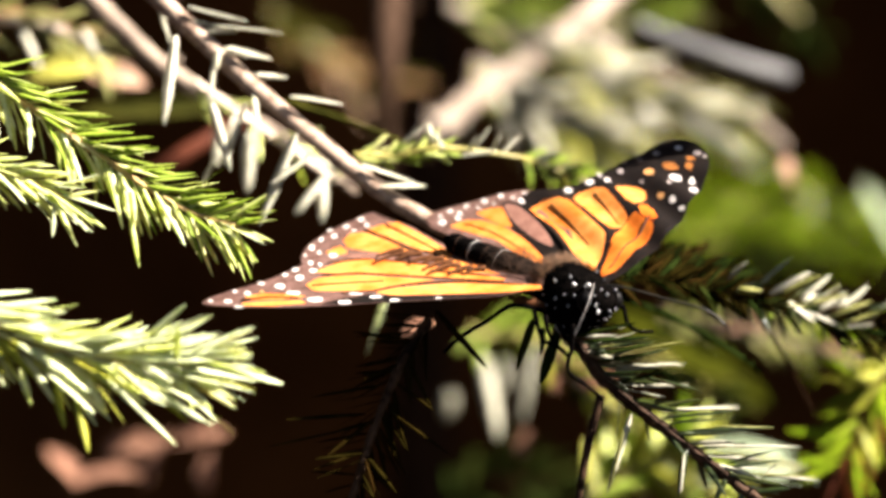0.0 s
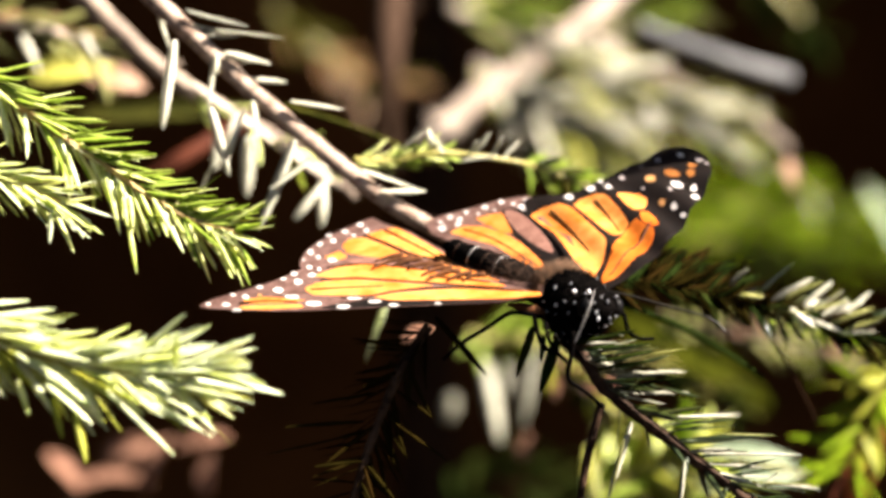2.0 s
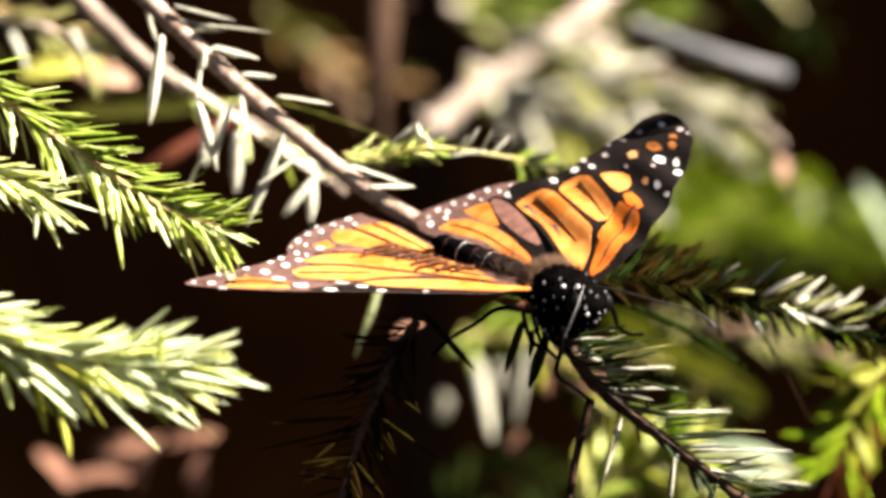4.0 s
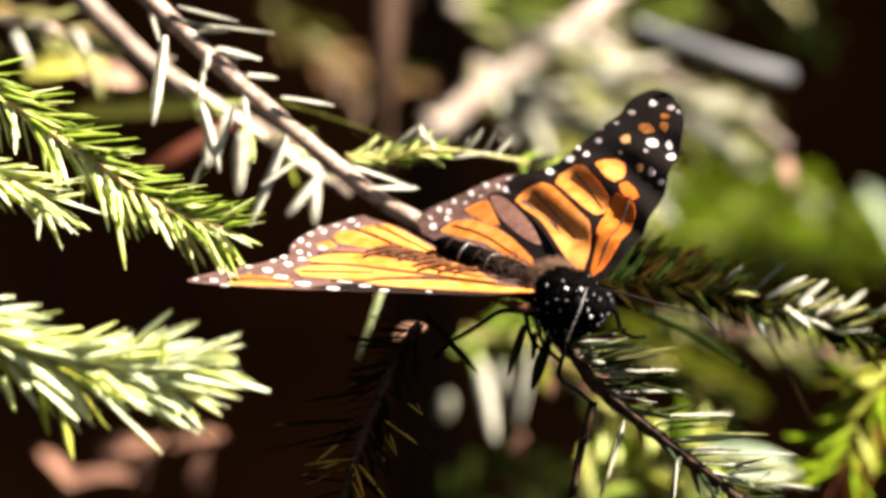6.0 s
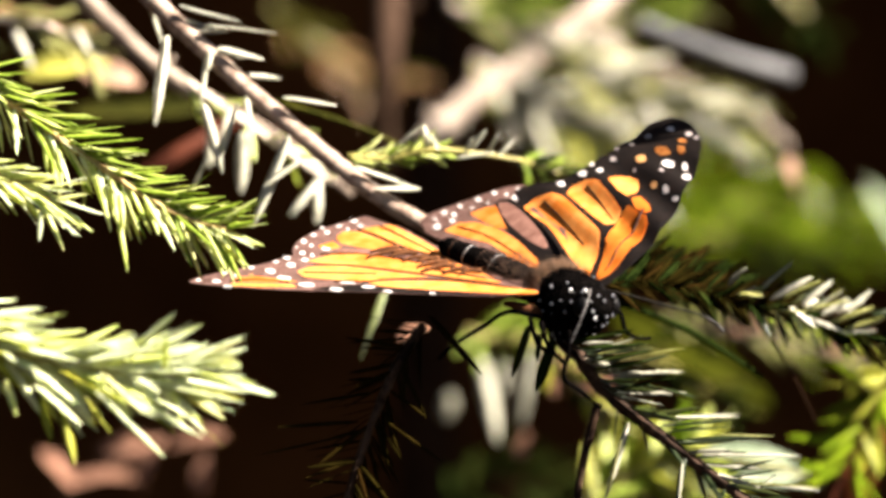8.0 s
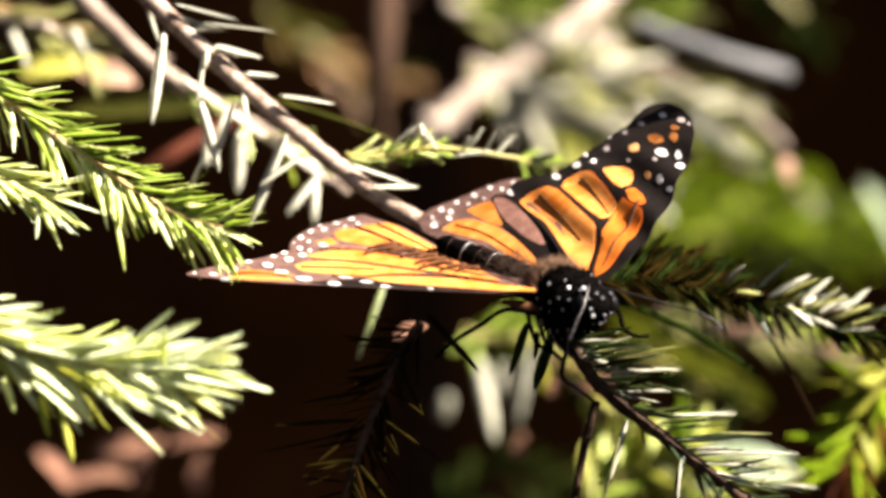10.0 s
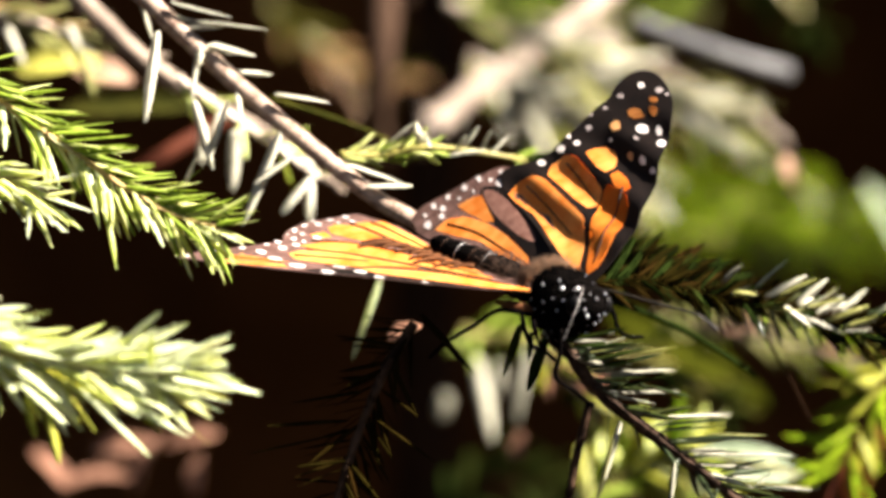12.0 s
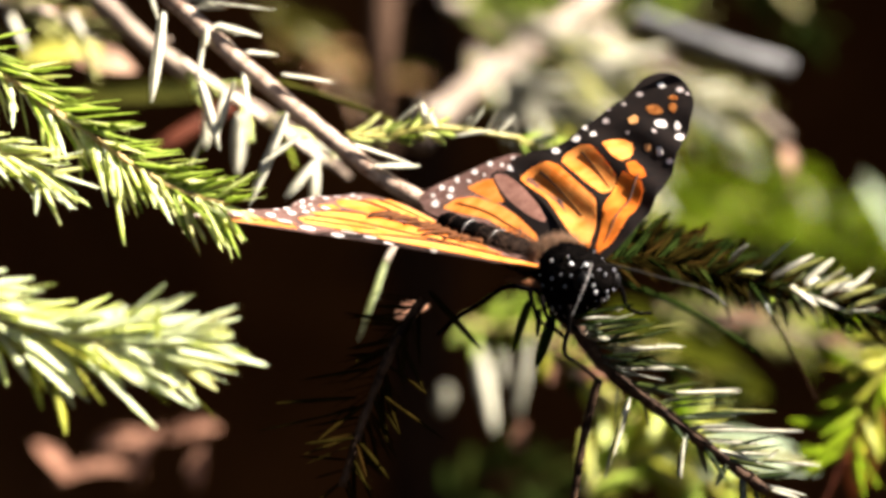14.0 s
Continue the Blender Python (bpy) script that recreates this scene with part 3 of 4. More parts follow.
    sprig("fir_sprig", "small yellow-green side sprig of the twig", [(625, 284, 0.712), (700, 284, 0.712), (770, 270, 0.712), (850, 276, 0.713), (930, 288, 0.716)],
          (8, 4), STEM_GREEN, (34, 30, 58, 14, 40, 20, 0.0, 0.55), (NEEDLE_SUN, NEEDLE_SUN, NEEDLE), ((708, 265, 740, 222, 16), (766, 264, 762, 226, 18), (784, 270, 782, 240, 16), (815, 284, 882, 284, 12), (840, 270, 870, 235, 11),
              (870, 276, 895, 240, 11), (890, 278, 918, 245, 11), (830, 272, 842, 246, 11)), 36, placed_mat=(NEEDLE_PALE,))
    sprig("fir_sprig", "soft green sprig tip above the wing", [(925, 288, 0.75), (980, 305, 0.755), (1070, 340, 0.76)], (5, 3), STEM_GREEN, (44, 40, 70, 13, 40, 35, 0.0, 1.0), (NEEDLE, NEEDLE_DARK), (), 41)
    # dark needle colours paint the shaded half, placed pale needles the glints
    sprig("fir_sprig", "fir sprig in shade-dark needles with pale needles for glints", [(1070, 505, 0.672), (1150, 498, 0.680), (1240, 515, 0.690), (1330, 540, 0.702), (1430, 565, 0.713), (1520, 590, 0.712), (1600, 600, 0.712)],
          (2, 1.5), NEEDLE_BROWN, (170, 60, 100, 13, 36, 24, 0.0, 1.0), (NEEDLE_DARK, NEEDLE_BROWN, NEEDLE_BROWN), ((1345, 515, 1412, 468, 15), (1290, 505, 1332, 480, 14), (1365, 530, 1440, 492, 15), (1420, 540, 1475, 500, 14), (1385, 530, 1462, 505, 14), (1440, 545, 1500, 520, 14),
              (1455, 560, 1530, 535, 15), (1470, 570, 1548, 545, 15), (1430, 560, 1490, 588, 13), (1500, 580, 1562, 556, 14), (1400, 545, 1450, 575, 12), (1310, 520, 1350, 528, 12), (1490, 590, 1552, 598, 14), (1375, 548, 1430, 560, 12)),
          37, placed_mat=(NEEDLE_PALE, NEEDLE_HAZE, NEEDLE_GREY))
    # shoot added for its pale upper needles, which stand for glints
    sprig("fir_sprig", "fir shoot with pale needles put in for the glints", [(1300, 528, 0.704), (1400, 550, 0.712), (1490, 575, 0.716), (1600, 592, 0.716)], (5, 4), BARK_RED, (96, 48, 90, 12, 42, 48, 0.0, 1.0),
          (NEEDLE_PALE, NEEDLE_PALE, NEEDLE_GLOSS, NEEDLE_HAZE), (), 44, under=(NEEDLE, NEEDLE, NEEDLE_GLOSS))
    # extra sprig whose near-black needles paint the shade behind the wing
    sprig("fir_sprig", "fir sprig in near-black needles for the shade behind the wing", [(1060, 480, 0.72), (1140, 480, 0.72), (1230, 500, 0.725), (1310, 530, 0.73)], (3, 2), BARK_PERCH, (150, 60, 100, 16, 40, 40, 0.0, 1.0), (NEEDLE_DARK, NEEDLE_BROWN), (), 43)
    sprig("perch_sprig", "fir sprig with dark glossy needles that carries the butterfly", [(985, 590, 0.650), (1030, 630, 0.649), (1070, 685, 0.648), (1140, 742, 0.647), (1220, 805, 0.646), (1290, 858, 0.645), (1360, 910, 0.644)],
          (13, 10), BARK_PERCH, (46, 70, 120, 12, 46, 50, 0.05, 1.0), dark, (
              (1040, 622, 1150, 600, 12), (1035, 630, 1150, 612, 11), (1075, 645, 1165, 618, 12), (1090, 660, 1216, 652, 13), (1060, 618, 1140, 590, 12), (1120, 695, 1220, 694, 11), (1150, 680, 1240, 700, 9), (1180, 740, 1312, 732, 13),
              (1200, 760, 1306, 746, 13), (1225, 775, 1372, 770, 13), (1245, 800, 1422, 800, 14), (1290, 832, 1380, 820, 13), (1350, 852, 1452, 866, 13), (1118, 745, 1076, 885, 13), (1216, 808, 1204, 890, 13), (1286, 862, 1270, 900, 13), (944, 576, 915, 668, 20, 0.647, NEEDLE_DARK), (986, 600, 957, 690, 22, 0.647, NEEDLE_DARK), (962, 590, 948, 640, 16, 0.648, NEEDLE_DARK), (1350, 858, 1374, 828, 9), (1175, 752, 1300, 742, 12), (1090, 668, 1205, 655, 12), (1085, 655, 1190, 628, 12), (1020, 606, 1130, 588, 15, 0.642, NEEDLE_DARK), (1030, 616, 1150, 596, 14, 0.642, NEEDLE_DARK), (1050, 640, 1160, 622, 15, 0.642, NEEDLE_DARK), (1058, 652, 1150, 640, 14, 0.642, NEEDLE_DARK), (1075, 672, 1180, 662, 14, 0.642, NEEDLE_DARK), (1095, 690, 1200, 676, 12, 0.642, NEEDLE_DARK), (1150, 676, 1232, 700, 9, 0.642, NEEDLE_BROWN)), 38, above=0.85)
    # thin pale needles laid over the perch to paint glints on top edges
    sprig("perch_glints", "thin pale strips over the perch needles as painted glints", [(1090, 702, 0.6435), (1150, 748, 0.6425), (1220, 803, 0.6420), (1290, 853, 0.6415)], (4, 3), BARK_PERCH, (0, 1, 1, 1, 0, 0, 0, 1), (NEEDLE_HAZE, NEEDLE_PALE), (
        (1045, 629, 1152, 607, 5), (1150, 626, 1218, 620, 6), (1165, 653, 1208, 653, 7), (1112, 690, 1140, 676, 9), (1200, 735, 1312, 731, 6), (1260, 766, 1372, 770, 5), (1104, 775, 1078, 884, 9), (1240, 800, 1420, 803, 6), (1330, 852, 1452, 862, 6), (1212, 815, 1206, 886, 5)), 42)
    stick("leaf_stalk", "dark brown hanging leaf stalk under the perch", [(1064, 712, 0.650), (1046, 780, 0.651), (1030, 860, 0.652), (1015, 960, 0.653)], 8, 6, BARK_PERCH, "leaf stalk")
    # the wing's shadow on this sprig is put into the needle colour
    sprig("fir_sprig", "fir sprig under the wing, shade painted into its dark needles", [(760, 575, 0.652), (715, 640, 0.652), (680, 720, 0.652), (650, 800, 0.652), (620, 900, 0.652)],
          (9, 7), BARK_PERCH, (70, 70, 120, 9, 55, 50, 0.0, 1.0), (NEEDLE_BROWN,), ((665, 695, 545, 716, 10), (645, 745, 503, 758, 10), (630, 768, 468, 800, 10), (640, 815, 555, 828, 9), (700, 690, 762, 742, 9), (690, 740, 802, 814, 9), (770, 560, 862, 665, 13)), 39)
    # silver colour brightens this needle, which hangs along the sun's rays
    sprig("hanging_needle", "single pale dead needle hanging from a bare stalk", [(730, 440, 0.744), (712, 470, 0.743), (694, 500, 0.742)], (4, 3), BARK_PALE, (0, 1, 1, 1, 0, 0, 0, 1), (NEEDLE_PALE,), ((694, 500, 634, 634, 20, 0.742, NEEDLE_SILVER),), 40)
    # two sprigs added out of view to keep sun off those beneath
    sprig("fir_sprig", "added fir sprig out of view that shades the sprig below", [(1640, -330, 0.672), (1690, -286, 0.674), (1760, -228, 0.678), (1840, -160, 0.683), (1900, -110, 0.686)], (5, 3), STEM_BROWN,
          (130, 90, 150, 24, 40, 40, 0.0, 1.0), (NEEDLE, NEEDLE_DARK), (), 63)
    sprig("fir_sprig", "added fir sprig out of view that shades the sprig below", [(1560, -380, 0.710), (1610, -340, 0.711), (1676, -286, 0.712), (1760, -206, 0.714), (1840, -136, 0.716)], (5, 3), STEM_BROWN,
          (130, 90, 150, 24, 40, 40, 0.0, 1.0), (NEEDLE, NEEDLE_DARK), (), 64)
    return out


SPRIGS = sprigs()


# ---- the butterfly ----
SIZE = 1.044e-3
BODY = Matrix(((-0.8546, 0.5067, 0.1141), (-0.5193, -0.8337, -0.1877), (0.0, -0.2196, 0.9756))).to_4x4()
BODY.translation = at(1000, 518, 0.648)
# the wing plans in millimetres along and behind the leading edge; 1 is the butterfly's right, -1 its left
OUTLINE_FORE = {
    1: [(0, 3.5), (0, -0.5), (4, -3), (8, -4.4), (16, -4.3), (24, -4), (32.6, -3.3), (36.8, -2.5), (41, -1.1), (45.4, 1.6), (49.2, 5.2), (52.3, 8.6), (51, 10.3), (48, 10.7), (44.6, 11.2), (41.3, 12.4),
        (39, 15.2), (37, 17.4), (35.4, 17.8), (32, 15.6), (26, 13.8), (20, 11), (12.4, 7), (6, 5)],
    -1: [(0, 4), (0, -0.5), (4.1, -3.3), (7.4, -5.1), (13.2, -6.3), (19.3, -6.6), (26, -6.0), (31.7, -5.3), (37.5, -4), (42.8, -1.1), (48.3, 3.5), (51.3, 8.1), (49.7, 10.5), (46.5, 11), (43.9, 11), (42.4, 12.3),
         (39.9, 13.5), (36.4, 15.6), (33.8, 16.8), (31.9, 19.8), (32, 23.1), (31.4, 26.7), (27.5, 24.2), (23.3, 20.7), (20.5, 17.6), (17.6, 14.7), (13, 10.6), (6, 5.2)]}
OUTLINE_HIND = {
    1: [(0, 3), (8, 6), (18, 9), (28, 13), (35.1, 16.5), (36.8, 20.5), (37, 24.5), (36.6, 29.5), (35.4, 32.8), (33.8, 36), (31.8, 40.2), (29.3, 43), (27.5, 44.8), (26.3, 45.5), (25, 41), (22.9, 36.4), (20.2, 32.2),
        (18, 27.4), (13.2, 18.2), (9.8, 12.2), (6, 7.3), (1.5, 5)],
    -1: [(0.0, 3.1), (7.1, 5.2), (16.2, 11.3), (24.1, 16.9), (30.1, 22.5), (32.5, 27.8), (32.2, 29.7), (31.3, 32.5), (30.0, 35.3), (29.0, 38.3), (28.1, 40.8), (26.6, 42.7), (24.0, 42.7), (22.4, 40.8), (19.8, 38.9), (17.7, 35.7), (14.9, 31.0), (10.8, 24.1), (6.3, 16.1), (2.2, 8.1)]}
# the orange cells between the veins
CELLS_FORE = {
    1: [[(35.7, 7.0), (34.1, 8.9), (31, 9.2), (27.7, 8.6), (22.6, 6.3), (16.2, 4.0), (19.9, 3.3), (22.8, 3.2), (25.7, 1.9), (30.8, 2.9), (34.3, 4.2)],
        [(34.8, 12.8), (31.5, 15.4), (27.3, 15.3), (22.9, 13.1), (17.7, 10.4), (10.8, 6.0), (5.7, 3.1), (6.5, 2.3), (14.1, 4.5), (20.9, 7.4), (27.9, 10.5), (32.2, 11.2)],
        [(25.0, 0.4), (22.4, 1.8), (17.3, 2.0), (12.3, 1.9), (5.6, 0.6), (0.7, 0.1), (0.2, -1.6), (5.6, -2.6), (13.9, -2.4), (22.2, -1.6)],
        [(45.1, 6.6), (42.0, 6.1), (37.6, 3.2), (35.3, 1.6), (39.2, 1.8), (43.6, 3.9)], [(45.5, 3.6), (40.8, 1.3), (36.1, -0.2), (35.1, -1.6), (40.7, -0.6), (44.7, 1.8)]],
    -1: [[(30.2, 16.0), (31.2, 13.7), (30.3, 11.3), (25.7, 6.9), (21.5, 3.4), (18.8, 3.5), (18.0, 4.4), (20.5, 7.6), (24.4, 11.8), (27.8, 15.5)],
         [(25.4, 22.2), (27.3, 21.2), (27.7, 18.1), (26.3, 15.5), (21.6, 10.6), (15.7, 4.4), (10.3, 2.9), (4.7, 1.9), (5.9, 3.3), (9.7, 6.8), (12.8, 9.4), (19.3, 14.9), (22.8, 19.4)],
         [(16.2, 2.6), (21.0, 2.8), (22.0, 2.2), (20.3, 0.2), (18.6, -2.3), (16.5, -3.2), (13.6, -3.0), (9.2, -2.5), (5.0, -1.4), (3.9, -0.2), (5.4, 0.5), (10.1, 1.5), (13.8, 2.3)],
         [(24.1, 2.3), (24.9, 1.6), (22.7, -0.7), (20.2, -2.4), (19.5, -2.0), (21.2, 0.5)], [(30.8, 9.4), (31.9, 8.4), (31.6, 6.4), (30.2, 4.4), (28.3, 3.4), (25.9, 2.9), (24.9, 3.5), (26.6, 5.7)]]}
CELLS_HIND = {
    1: [[(30.4, 29.1), (29.4, 32.7), (27.4, 32.0), (23.7, 25.5), (20.6, 20.1), (18.2, 17.8), (20.8, 18.5), (26.1, 21.9), (29.6, 25.2)],
        [(26.8, 34.1), (24.6, 35.3), (22.4, 35.2), (20.5, 31.1), (17.4, 24.9), (14.0, 17.4), (13.5, 15.3), (16.3, 17.7), (19.3, 20.9), (22.5, 26.1)],
        [(17.4, 16.4), (14.0, 14.2), (9.7, 10.1), (5.6, 5.3), (8.9, 6.4), (14.0, 10.7)], [(33.1, 24.7), (31.0, 26.8), (29.7, 23.1), (31.3, 22.0)]],
    -1: [[(19.5, 35.0), (21.5, 33.7), (21.4, 30.3), (18.7, 24.7), (14.9, 19.3), (9.7, 13.4), (7.7, 12.1), (7.4, 13.5), (10.5, 18.3), (14.8, 24.0), (17.0, 29.8)], [(24.7, 33.1), (25.7, 30.6), (25.6, 28.9), (21.7, 25.8), (18.7, 23.3), (19.3, 25.2), (22.5, 30.2)]]}
BROWN_HIND = {1: [(31.3, 22.0), (27.8, 21.8), (22.6, 19.2), (19.1, 16.7), (15.7, 13.9), (20.5, 14.2), (27.7, 18.2)],
              -1: [(27.1, 29.4), (26.3, 26.5), (22.1, 21.3), (16.7, 15.8), (13.1, 12.9), (12.3, 13.0), (14.5, 16.9), (19.2, 22.7), (23.1, 26.5)]}
# black scales: the leading edge of the right wing, and round the brown cell of the left hind wing
BLACK_FORE = {1: [[(0, -0.6), (4, -3), (8, -4.3), (16, -4.2), (24, -3.9), (33, -3.1), (32, -1.9), (27, -0.8), (25.4, 0.2), (22.4, -2.0), (14, -2.8), (5.6, -3.0), (0.3, -2.0)]], -1: []}
BLACK_HIND = {1: [], -1: [[(28.1, 30.1), (27.1, 25.7), (22.8, 20.3), (17.3, 14.8), (12.8, 11.2), (4.5, 4.5), (2.0, 5.9), (7.3, 11.4), (10.2, 13.6), (15.1, 19.3), (18.9, 24.0), (22.9, 27.9)]]}
VEINS_FORE = {1: [((6, 2.0), (14, 4.3), (21.3, 6.9), (28, 9.5), (33.5, 10.1)), ((3, 0.5), (10, 2.2), (17, 2.8), (22, 2.6), (25.4, 1.1), (30, 1.2)), ((34.8, 6.2), (30, 5.6), (24, 4.8)), ((18, 10.8), (23, 13.5), (28, 15.8), (33, 16)),
                  ((45.5, 5), (41, 3.6), (36.5, 1)), ((17, 8.2), (12, 6), (8, 4.4))],
              -1: [((29.6, 12.8), (25, 8.6), (19.6, 4.0)), ((26, 18.8), (20, 12.6), (13.5, 6.4)), ((20.5, -1.2), (14, -0.8), (6, -0.4))]}
VEINS_HIND = {1: [((27.2, 33.2), (23.1, 25.8), (20, 20.5), (17, 17.8), (13.5, 14.6)), ((24, 34.6), (20.2, 27), (15.6, 18)), ((15.4, 19), (9, 10.6), (4, 5.8))], -1: [((20.3, 32.9), (16.9, 25.7), (11.6, 17.9), (7.7, 12.2))]}
# spots: place, half width, length over width, turn in radians
SPOTS_FORE = {
    1: [(35.8, 17.4, 0.65, 2.0, 1.3), (34.2, 15.9, 0.38, 2.8, 1.4), (35.1, 13.4, 0.82, 1.8, 1.3), (38.0, 15.4, 0.75, 2.0, 1.3), (39.4, 13.2, 0.66, 1.9, 1.2), (37.0, 10.5, 0.95, 2.1, 1.4), (42.9, 10.8, 0.66, 1.9, 1.1),
        (39.8, 8.0, 1.0, 1.8, 1.2), (44.8, 7.8, 0.7, 2.2, 1.2), (46.9, 10.0, 0.5, 2.1, 1.1), (37.5, 4.1, 1.1, 1.7, 0.7), (47.7, 6.0, 0.8, 2.1, 1.1), (45.7, 1.9, 0.55, 2.3, 0.7), (50.6, 8.4, 0.5, 2.6, 1.2)],
    -1: [(33.9, 0.5, 1.22, 2.0, 0.7), (33.0, -2.7, 0.7, 2.6, 0.5), (29.6, -4.5, 0.92, 1.9, 0.7), (26.2, -2.4, 0.8, 2.0, 0.6), (23.4, -5.2, 0.6, 1.9, 0.8), (45.6, 5.3, 0.72, 2.4, 0.7), (36.2, 15.0, 0.52, 2.2, 0.6),
         (33.8, 12.4, 0.66, 2.0, 0.7), (33.3, 15.3, 0.86, 1.9, 0.8), (31.2, 18.2, 0.78, 2.0, 0.8)]}
LEADING_SPOTS = {1: [(34.0, -0.5, 1.3, 1.5, 0.6), (29.4, -2.9, 0.85, 1.7, 0.3), (28.0, 0.4, 0.7, 2.3, 0.3), (24.8, -1.9, 0.66, 2.1, 0.2), (21.9, -3.6, 0.6, 1.9, 0.2), (15.4, -3.8, 0.4, 2.0, 0.2)], -1: []}
GREY_SPOTS = {1: [], -1: [(43.0, 0.8, 0.8, 2.1, 0.8), (41.4, -1.2, 0.4, 2.4, 0.6), (44.0, 8.6, 0.62, 2.2, 0.9), (41.5, 10.3, 0.42, 2.2, 0.9), (37.2, 11.7, 0.66, 2.1, 0.8), (40.6, 12.6, 0.35, 2.2, 0.7), (33.0, 6.0, 0.4, 2.0, 0.8), (31.4, 0.4, 0.42, 2.4, 0.8)]}
SPOTS_HIND = {
    1: [(28.2, 42.0, 0.72, 3.0, 1.4), (27.1, 37.0, 0.48, 3.4, 1.5), (30.5, 38.9, 0.66, 3.2, 1.4), (32.1, 33.1, 0.6, 3.4, 1.5), (33.0, 38.1, 0.55, 3.2, 1.4), (34.2, 32.7, 0.66, 3.2, 1.5), (35.5, 29.2, 0.66, 3.6, 1.5),
        (34.2, 25.4, 0.46, 3.2, 1.5), (36.4, 25.0, 0.3, 3.6, 1.5), (31.9, 22.2, 0.9, 1.9, 1.3), (29.0, 34.8, 0.4, 3.0, 1.5)],
    -1: [(29.8, 22.6, 0.46, 2.4, 0.7), (30.7, 27.2, 0.62, 2.6, 0.7), (27.9, 26.3, 0.8, 2.3, 0.8), (29.2, 28.7, 0.4, 2.7, 0.7), (30.3, 31.6, 0.58, 2.8, 0.7), (29.0, 34.0, 0.7, 2.7, 0.8), (27.9, 36.9, 0.55, 2.8, 0.7), (26.3, 39.0, 0.64, 2.8, 0.7), (25.0, 36.4, 0.58, 2.7, 0.7), (24.2, 39.6, 0.46, 2.6, 0.8), (21.3, 37.5, 0.86, 2.4, 0.7), (22.7, 35.4, 0.6, 2.4, 0.8), (26.5, 33.8, 0.36, 2.5, 0.8), (27.3, 31.2, 0.3, 2.6, 0.8)]}
ORANGE_TIP = {1: [(42.6, 7.2, 0.4, 2, 1.0)], -1: [(35.8, 6.0, 1.2, 2.0, 0.7), (28.0, 0.5, 0.78, 2.1, 0.6)]}
RUST_TIP = {1: [], -1: [(38.2, 3.4, 1.4, 2.3, 0.9), (37.8, -0.1, 0.95, 2.4, 0.6), (40.6, 0.9, 0.75, 2.1, 0.9)]}


def grown(poly, by):
    """An outline pushed outwards by so many millimetres."""
    area = sum(p[0] * q[1] - q[0] * p[1] for p, q in zip(poly, poly[1:] + poly[:1]))
    out = []
    for i, p in enumerate(poly):
        a, b = poly[i - 1], poly[(i + 1) % len(poly)]
        n = Vector((b[1] - a[1], a[0] - b[0])).normalized() * (by if area > 0 else -by)
        out.append((p[0] + n.x, p[1] + n.y))
    return out


def rounded(poly, times=2, cut=0.22):
    """Cuts the corners of a closed outline."""
    for _ in range(times):
        out = []
        for i, p in enumerate(poly):
            q = poly[(i + 1) % len(poly)]
            out += [(p[0] * (1 - cut) + q[0] * cut, p[1] * (1 - cut) + q[1] * cut), (p[0] * cut + q[0] * (1 - cut), p[1] * cut + q[1] * (1 - cut))]
        poly = out
    return poly


def camber(s, b, pleated=False):
    """The wing's rise above its plane, in millimetres: a low arch with shallow folds along the veins, deeper where the membrane is pleated."""
    w = math.atan2(b + 3, s + 4)
    r = math.hypot(s, b)
    arch = 1.5 * math.sin(min(r / 52, 1.0) * 2.6) - 0.9 * max(0.0, (r - 36) / 16) ** 2
    if not pleated:
        return arch + 0.1 * math.sin(w * 26) * min(1.0, r / 20)
    fade = min(1.0, max(0.0, (r - 5) / 10)) * min(1.0, max(0.15, (40 - r) / 8))
    return arch - 0.48 * fade * math.sin(2 * math.pi * (0.75 * s - 0.66 * b - 10.6) / 7.0)


def plate(poly, low, high, pitch, pleated=False):
    """A thin cambered plate over an outline: inner points on a grid, skin on both sides and a rim."""
    from mathutils.geometry import delaunay_2d_cdt
    n = len(poly)
    pts = [Vector(p) for p in poly]
    xs, ys = [p[0] for p in poly], [p[1] for p in poly]

    def inside(x, y):
        hit = False
        for i in range(n):
            (x0, y0), (x1, y1) = poly[i], poly[(i + 1) % n]
            if (y0 > y) != (y1 > y) and x < (x1 - x0) * (y - y0) / (y1 - y0) + x0:
                hit = not hit
        return hit

    x = min(xs) + pitch * 0.5
    while x < max(xs):
        y = min(ys) + pitch * 0.5
        while y < max(ys):
            if inside(x, y) and min((x - p[0]) ** 2 + (y - p[1]) ** 2 for p in poly) > (0.4 * pitch) ** 2:
                pts.append(Vector((x, y)))
            y += pitch
        x += pitch
    vs, _, fs, *_ = delaunay_2d_cdt(pts, [(i, (i + 1) % n) for i in range(n)], [], 1, 1e-5)
    k = len(vs)
    verts = [(v.x, v.y, camber(v.x, v.y, pleated) + high) for v in vs] + [(v.x, v.y, camber(v.x, v.y, pleated) + low) for v in vs]
    faces = [tuple(f) for f in fs] + [tuple(i + k for i in reversed(f)) for f in fs]
    count = {}
    for f in fs:
        for a, b in zip(f, (*f[1:], f[0])):
            count[(a, b)] = 1
    for a, b in list(count):
        if (b, a) not in count:
            j = len(verts)
            verts += [verts[b], verts[a], verts[a + k], verts[b + k]]
            faces.append((j, j + 1, j + 2, j + 3))
    return verts, faces


# sweep of the fore and hind wings behind the square, and the hind wing's own raise, degrees; 1 is the butterfly's right, -1 its left
SWEEP = {1: (32.7, 30.9), -1: (31.3, 29.4)}
RAISE = {1: -0.3, -1: -0.5}
